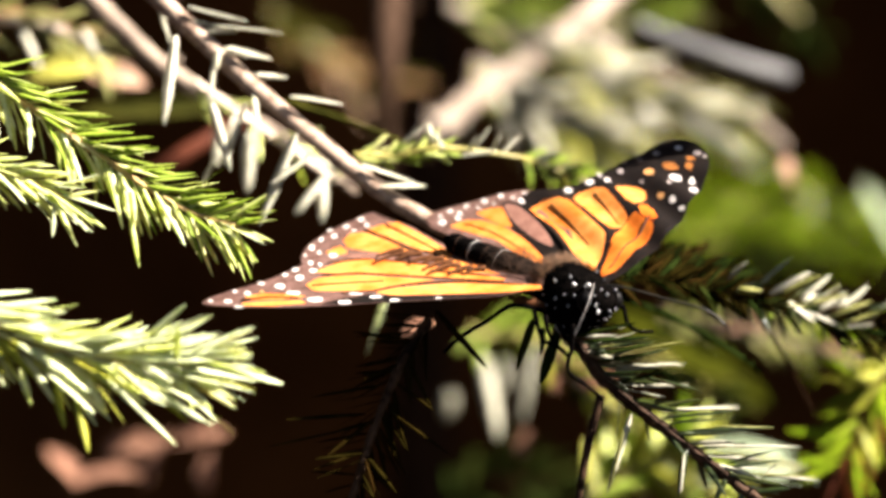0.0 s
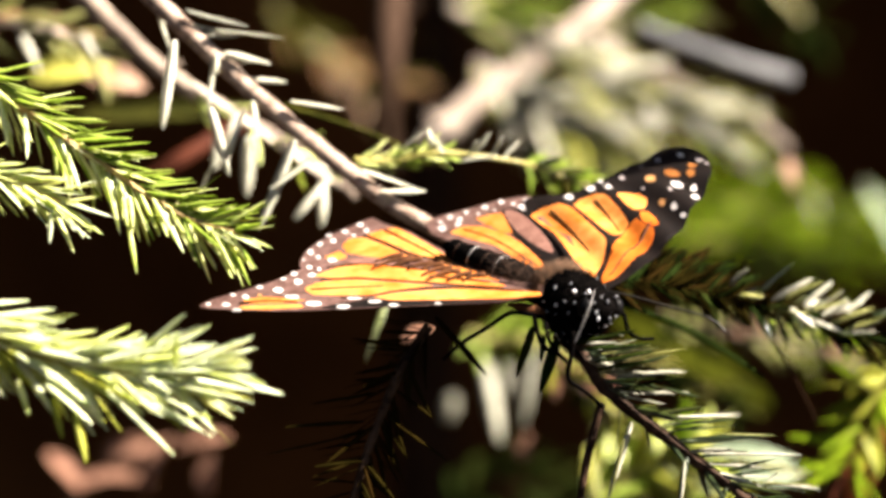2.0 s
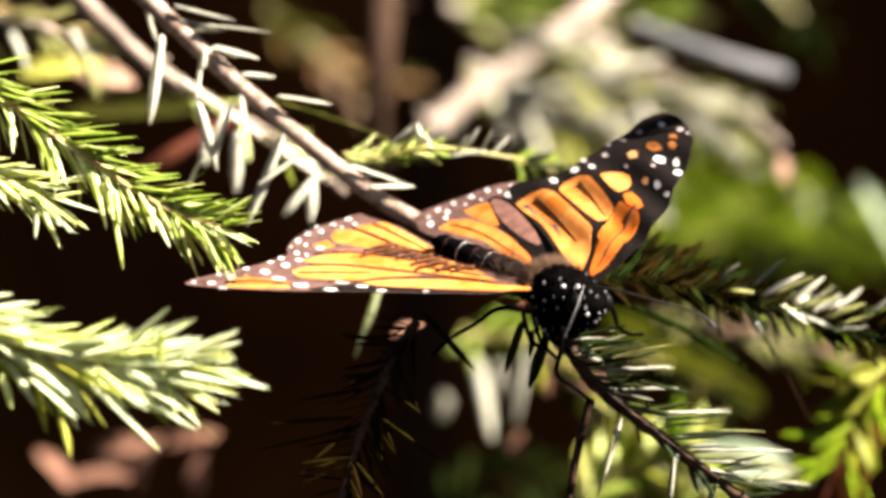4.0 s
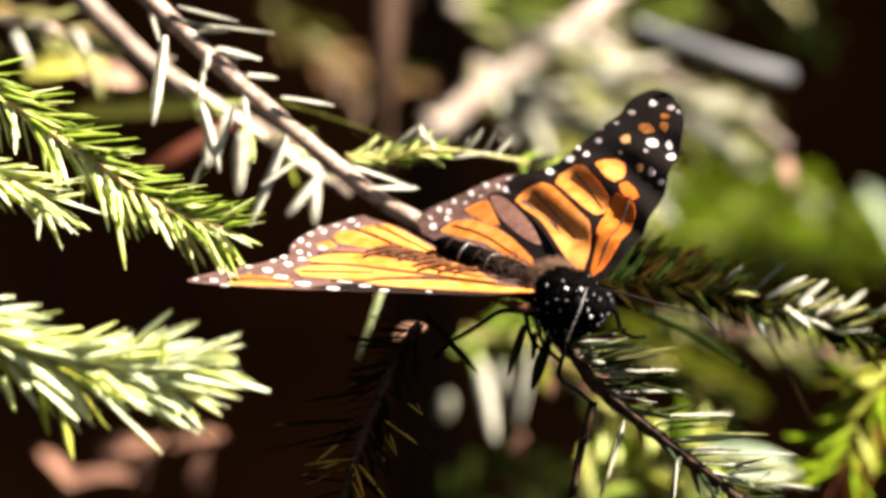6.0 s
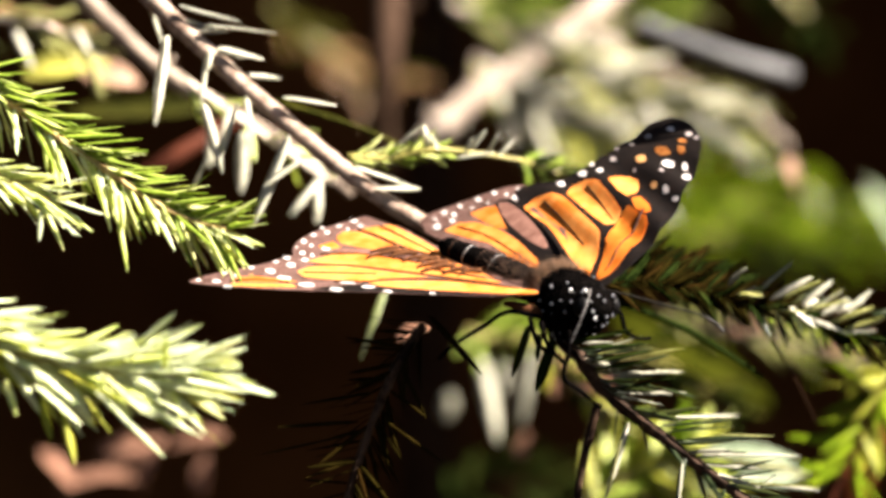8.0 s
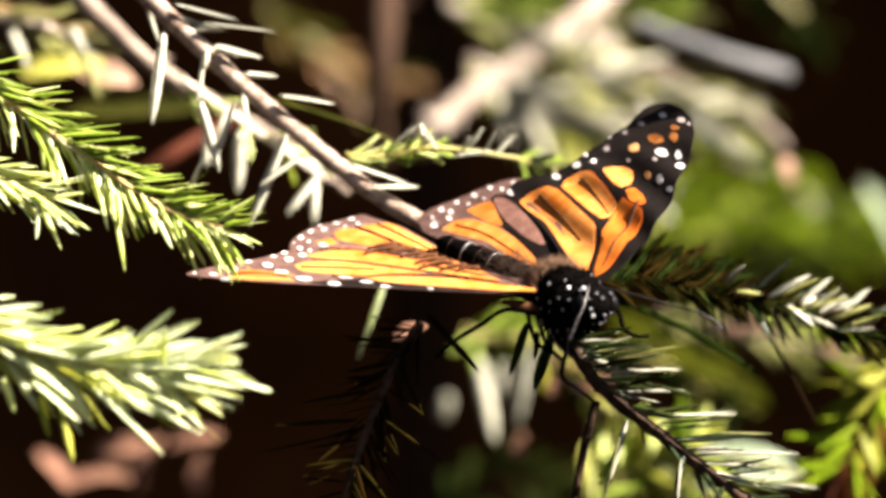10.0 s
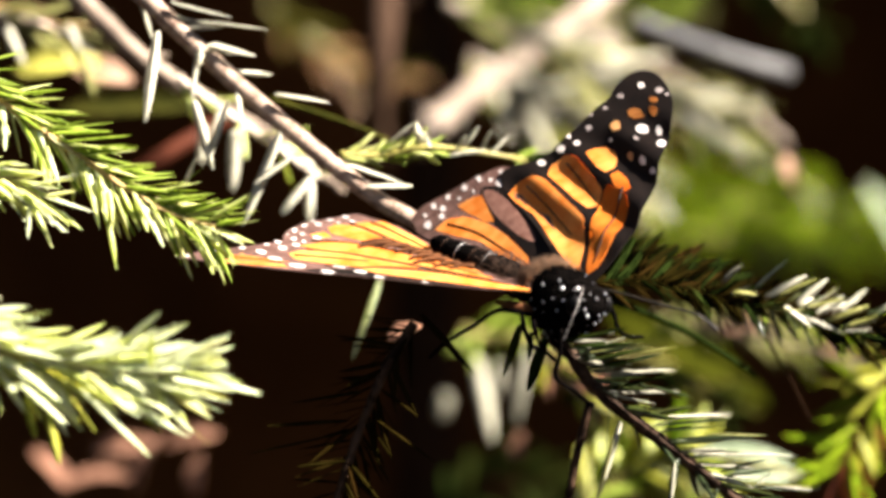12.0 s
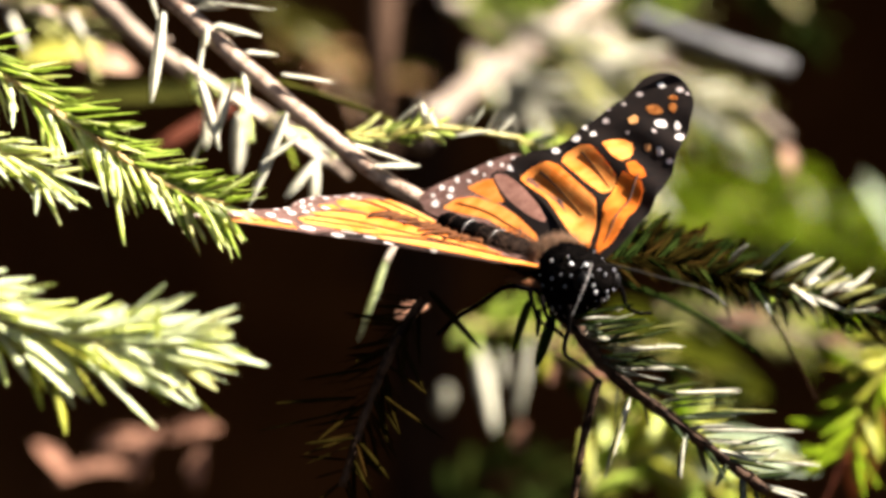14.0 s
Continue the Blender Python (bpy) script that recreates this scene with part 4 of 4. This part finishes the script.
WING_ROOT = {1: BODY.inverted() @ at(962.4, 516.3, 0.6465), -1: BODY.inverted() @ at(1045.9, 525.8, 0.6495)}


def wing_point(s, b, z, side, hind=False):
    """From a wing's own plan, millimetres along and behind the leading edge, to the wing's space."""
    w = radians(SWEEP[side][hind])
    p = Vector((s * math.cos(w) - b * math.sin(w), -s * math.sin(w) - b * math.cos(w), z)) * SIZE
    if hind:
        p = Matrix.Rotation(-radians(RAISE[side]), 3, "Y") @ p
    return Vector((side * p.x, p.y, p.z))


def wing(body, side):
    """side 1: the butterfly's right wing pair, -1: the left."""
    rng = random.Random(7 + side)
    pleats = side == -1
    drop = 0.2 if pleats else 0.0

    def made(name, shapes, mat, parent, label=""):
        verts, faces = [], []
        for (vs, fs), hind in shapes:
            k = len(verts)
            verts += [wing_point(*v, side, hind) for v in vs]
            faces += [tuple(i + k for i in (f if side == -1 else f[::-1])) for f in fs]
        ob = new(name, mesh(verts, faces, mat))
        ob.parent = parent
        return tagged(ob, label)

    fore_plate, hind_plate = (plate(rounded(OUTLINE_FORE[side], 1), -0.05, 0.05, 0.65 if pleats else 1.0, pleats), False), (plate(rounded(OUTLINE_HIND[side], 1), drop - 0.48, drop - 0.38, 1.0), True)
    label = "orange wing pair with black veins and white-dotted borders"
    # right fore wing takes the sheen colour, the left the plain dark scales
    pair = made("right_wing" if side == 1 else "left_wing", [fore_plate], WING_MAUVE if side == 1 else WING_DARK, body, label)
    made("hind_wing", [hind_plate], WING_MAUVE, pair)
    for rows, low, high, hind in ((BLACK_FORE[side], -0.07, 0.07, False), (BLACK_HIND[side], drop - 0.50, drop - 0.36, True)):
        for c in rows:
            made("black_band", [(plate(rounded(c, 1), low, high, 1.1, pleats and not hind), hind)], WING_DARK, pair)
    for i, c in enumerate(CELLS_FORE[side]):
        made("wing_cell", [(plate(rounded(grown(c, 0.15), 2, 0.1), -0.11, 0.11, 0.65 if pleats else 1.0, pleats), False)], WING_RUST if pleats and i in (2, 3) else WING_ORANGE, pair)
    for c in CELLS_HIND[side]:
        made("wing_cell", [(plate(rounded(grown(c, 0.15), 2, 0.1), drop - 0.515, drop - 0.345, 1.0), True)], WING_ORANGE, pair)
    made("wing_cell", [(plate(rounded(BROWN_HIND[side]), drop - 0.52, drop - 0.34, 1.3), True)], WING_BROWN, pair, "brown wing cell")

    for hind, lines in ((False, VEINS_FORE[side]), (True, VEINS_HIND[side])):
        for line in lines:
            pts = smooth_line(line, 6)
            lift = drop - 0.32 if hind else 0.13
            top = [wing_point(q[0], q[1], camber(q[0], q[1], pleats and not hind) + lift, side, hind) for q in pts]
            vein = new("vein", mesh(*tube(top, [SIZE * ((0.24 if side == 1 else 0.17) - 0.1 * k / len(top)) for k in range(len(top))], 5), WING_DARK if pleats else WING_UMBER))
            vein.parent = pair

    if side == 1:
        # dark strokes near the inner margin, towards the wing's tip: cast shadows built as tubes
        for k in range(9):
            s0, b0 = 9.0 + 1.6 * k + rng.uniform(-0.4, 0.4), 6.6 + 1.4 * k + rng.uniform(-0.5, 0.5)
            reach = rng.uniform(0.8, 1.7)
            line = [(s0, b0, 0.5), (s0 + 1.9 * reach, b0 - 0.8 * reach, 0.55), (s0 + 3.6 * reach, b0 - 2.0 * reach, 0.3)]
            top = [wing_point(x, y, camber(x, y) + z, side) for x, y, z in smooth_line(line, 4)]
            stroke = new("hair_tuft", mesh(*tube(top, [SIZE * (0.48 - 0.036 * j) for j in range(len(top))], 5), WING_UMBER))
            stroke.parent = pair

    def spot(s, b, r, long, turn, hind, mat=WING_WHITE, lift=0.0):
        n = 9
        c, k = math.cos(turn), math.sin(turn)
        ring = []
        for i in range(n):
            w = 2 * math.pi * i / n
            g = rng.uniform(0.85, 1.15)
            x, y = math.cos(w) * r * long * g, math.sin(w) * r * g
            ring.append((s + x * c - y * k, b + x * k + y * c))
        low, high = (drop - 0.53, drop - 0.33) if hind else (-0.14, 0.14)
        made("wing_spot", [(plate(ring, low - lift, high + lift, 1.0, pleats and not hind), hind)], mat, pair)

    for lists, is_hind, mat in ((SPOTS_FORE, False, WING_WHITE), (LEADING_SPOTS, False, WING_WHITE), (GREY_SPOTS, False, WING_GREY), (SPOTS_HIND, True, WING_WHITE), (ORANGE_TIP, False, WING_PEACH),
                                (RUST_TIP, False, WING_TAWNY)):
        for row in lists[side]:
            spot(row[0], row[1], row[2] * 0.68, *row[3:], is_hind, mat)
    pair.matrix_basis = Matrix.Translation(WING_ROOT[side])
    return pair


def blob(centre, radii, m, seed, rough=0.05, rings=12, sides=16):
    """An uneven ellipsoid in the space m, millimetres."""
    verts, faces = [], []
    for i in range(rings + 1):
        p = math.pi * i / rings
        for k in range(sides):
            w = 2 * math.pi * k / sides
            q = Vector((math.sin(p) * math.cos(w), math.cos(p), math.sin(p) * math.sin(w)))
            g = 1 + rough * noise.noise(q * 3 + Vector((seed, 0, 0)))
            verts.append(m @ (Vector((centre[0] + q.x * radii[0] * g, centre[1] + q.y * radii[1] * g, centre[2] + q.z * radii[2] * g)) * 1e-3))
    for i in range(rings):
        for k in range(sides):
            q = (k + 1) % sides
            faces.append((i * sides + k, i * sides + q, (i + 1) * sides + q, (i + 1) * sides + k))
    return verts, faces


def fur(centre, radii, m, count, length, seed, keep):
    """Short hairs on an ellipsoid, as thin three-sided spikes in one mesh."""
    rng = random.Random(seed)
    verts, faces = [], []
    while count:
        q = Vector((rng.gauss(0, 1), rng.gauss(0, 1), rng.gauss(0, 1))).normalized()
        if not keep(q):
            continue
        count -= 1
        p = Vector((centre[0] + q.x * radii[0], centre[1] + q.y * radii[1], centre[2] + q.z * radii[2]))
        way = (q + Vector((rng.uniform(-0.5, 0.5), rng.uniform(-0.9, 0.1), rng.uniform(-0.4, 0.4)))).normalized()
        a = way.orthogonal().normalized() * 0.07
        b = way.cross(a)
        k = len(verts)
        for c in (a, -0.5 * a + 0.87 * b, -0.5 * a - 0.87 * b):
            verts.append(m @ ((p + c) * 1e-3))
        verts.append(m @ ((p + way * length * rng.uniform(0.6, 1.2)) * 1e-3))
        faces += [(k, k + 1, k + 3), (k + 1, k + 2, k + 3), (k + 2, k, k + 3)]
    return verts, faces


def butterfly():
    body = thing("butterfly", None, "orange and black butterfly basking with open wings on a fir sprig", "butterfly", "", BODY)
    m = BODY
    thorax = part("thorax", *blob((-1.2, 1.2, -1.8), (5.0, 6.3, 5.3), m, 1), BODY_BLACK, body, "black thorax with white dots")
    part("fur", *fur((-0.8, -0.5, -1.2), (4.9, 6.2, 5.0), m, 1100, 1.8, 5, lambda q: q.z > 0.1 and q.y < -0.05), FUR_BROWN, thorax, "brown fur on the back")
    part("fur", *fur((-1.2, 1.2, -1.8), (5.0, 6.3, 5.3), m, 2200, 1.0, 6, lambda q: q.y > -0.5), BODY_BLACK, thorax)
    head = part("head", *blob((-1.0, 8.0, -0.2), (3.3, 2.8, 3.0), m, 2), BODY_BLACK, body, "black head with white dots")
    for x in (-3.7, 1.7):
        part("eye", *blob((x, 8.5, -0.2), (1.2, 1.4, 1.6), m, 3, 0.0), EYE_BLACK, head, "glossy black eye")
    # abdomen: a row of dark segments bent up behind
    line = smooth_line([(0, -3.5, -1.2), (1.8, -9.0, -0.2), (4.2, -16.0, 0.8), (7.2, -24.5, 2.0)], 9)
    pts = [m @ (Vector(p) * 1e-3) for p in line]
    n = len(pts)
    radii = [1e-3 * (1.5 + 1.1 * math.sin(math.pi * min(1, 0.25 + 0.75 * i / (n - 1)))) * (1 + 0.07 * math.sin(i * 2 * math.pi / 3)) for i in range(n)]
    radii[-1] *= 0.5
    abdomen = part("abdomen", *tube(pts, radii, 14), BODY_BLACK, body, "dark segmented abdomen")
    for i in range(3, n - 1, 3):
        part("segment_ring", *tube([pts[i] + (pts[i + 1] - pts[i]) * f for f in (-0.07, 0.07)], [radii[i] * 1.02] * 2, 14), BODY_PALE if i > n // 2 and i % 2 else FUR_DARK, abdomen)
    part("fringe", *fur((2.9, -11.5, -0.2), (2.9, 8.5, 2.7), m, 700, 2.2, 8, lambda q: q.z > -0.4 and abs(q.x) > 0.25), FUR_DARK, abdomen, "dark brown hairs along the flanks")
    # white dots on the head and breast, four in five greyed for shade
    rng = random.Random(4)
    for where, centre, rad, count in ((thorax, (-1.2, 1.2, -1.8), (5.25, 6.55, 5.55), 46), (head, (-1.0, 8.0, -0.2), (3.45, 2.95, 3.15), 16)):
        placed = []
        while len(placed) < count:
            q = Vector((rng.gauss(0, 1), rng.gauss(0.5, 0.8), rng.gauss(-0.2, 0.8))).normalized()
            if q.y < -0.2 or q.z > 0.85 or any((q - o).length < 0.24 for o in placed):
                continue
            placed.append(q)
            c = Vector((centre[0] + q.x * rad[0], centre[1] + q.y * rad[1], centre[2] + q.z * rad[2]))
            r = rng.uniform(0.10, 0.24)
            part("white_dot", *blob(c, (r, r, r * rng.uniform(1.0, 1.9)), m, 5, 0.0, 6, 8), BODY_WHITE if len(placed) % 5 == 0 else BODY_GREY, where)
    for u, v in ((1016, 514), (1042, 515)):
        part("white_dot", *tube([at(u, v, 0.6395), at(u, v, 0.6388), at(u, v, 0.6382)], [0.00034, 0.00030, 0.00012], 9), BODY_WHITE, thorax)
    part("wing_root", *tube([at(900, 538, 0.647), at(925, 543, 0.646), at(950, 550, 0.646), at(970, 556, 0.647)], [0.0003, 0.0007, 0.0009, 0.0005], 9), WING_UMBER, body, "tawny underside at the wing's root")
    # antennae, feelers and legs, thin jointed tubes
    def limb(name, line, r0, r1, mat, parent, label="", per=6, club=0.0):
        q = smooth_line(line, per)
        k = len(q)
        radii = [(r0 + (r1 - r0) * i / (k - 1)) * 1e-3 * (1 + club * max(0, (i / (k - 1) - 0.85) / 0.15)) for i in range(k)]
        part(name, *tube([at(*p) for p in q], radii, 7), mat, parent, label)

    limb("antenna", [(1050, 510, 0.642), (1110, 521, 0.640), (1180, 540, 0.638), (1240, 556, 0.637), (1268, 570, 0.637), (1284, 587, 0.637)], 0.19, 0.15, ANTENNA, head, "thin brown antenna with a dark club", 6, 1.3)
    limb("antenna", [(1052, 512, 0.640), (1044, 540, 0.6372), (1030, 575, 0.6366), (1017, 606, 0.6372)], 0.07, 0.06, BODY_PALE, head, "pale glinting antenna", 6, 0.8)
    legs = ([(960, 560, 0.645), (905, 552, 0.646), (860, 580, 0.648), (815, 607, 0.650), (785, 635, 0.652)],             [(1015, 585, 0.640), (1012, 625, 0.640), (1005, 668, 0.641), (1035, 692, 0.642), (1068, 720, 0.643)], [(1085, 540, 0.645), (1103, 555, 0.645), (1112, 585, 0.645), (1132, 598, 0.645), (1156, 598, 0.646)],
            [(965, 570, 0.643), (972, 600, 0.642), (985, 622, 0.643), (1004, 640, 0.645)], [(990, 585, 0.642), (1000, 608, 0.641), (1018, 620, 0.643), (1034, 636, 0.646)], [(945, 560, 0.645), (952, 590, 0.644), (962, 612, 0.645), (986, 628, 0.648)])
    for line in legs:
        thick = 0.40
        limb("leg", line, thick, 0.55 * thick + 0.05, BODY_BLACK, body, "black jointed leg", 5)
    return body, wing(body, 1), wing(body, -1)


BUTTERFLY, RIGHT_WING, LEFT_WING = butterfly()

# degrees by which the butterfly's right and left wings are raised
FLAP = [(0, -15.6, 25.4), (0.5, -15.6, 25.8), (1, -15.1, 26.1), (1.5, -15.4, 24.2), (2, -14.8, 25.0), (2.5, -13.8, 25.8), (3, -12.4, 27.4), (5.5, -9.8, 38.8), (6, -9.6, 39.6), (6.5, -9.5, 37.5), (7, -10.2, 34.3), (7.5, -10.2, 32.3), (8, -9.5, 31.6), (10.5, -8.2, 38.3), (11, -7.8, 43.2), (11.5, -3.8, 47.5), (12, -4.5, 44.5), (12.5, -4.4, 44.1), (13, -4.4, 41.8), (13.5, -2.3, 47.5), (14, -0.3, 37.5)]
# sideways and downward sway of the near sprig, in grid steps
SWAY = [(0.0, -1, -5), (0.5, 2, -6), (1.0, -1, 0), (1.5, 0, 0), (2.0, 1, -1), (2.5, 7, -3), (3.0, -1, -6), (5.5, -1, 0), (6.0, 0, -2), (6.5, 2, -1), (7.0, 3, -2), (7.5, 2, -2), (8.0, 0, 0),
        (10.5, 2, -3), (11.0, 6, 2), (11.5, 1, 3), (12.0, -4, 1), (12.5, -1, 3), (13.0, -2, 2), (13.5, -11, 0), (14.0, -10, -3)]


def motions():
    for ob, side, k in ((RIGHT_WING, 1, 1), (LEFT_WING, -1, 2)):
        walk(ob, [(row[0], Matrix.Translation(WING_ROOT[side]) @ pose(0, 0, 0, 0, -side * row[k], 0)) for row in FLAP])
    ob = SPRIGS["swaying"]
    base, s = WORLD[ob].translation.copy(), step(0.6)
    walk(ob, [(t, Matrix.Translation(base + Vector((x * s, 0, -z * s)))) for t, x, z in SWAY])


motions()
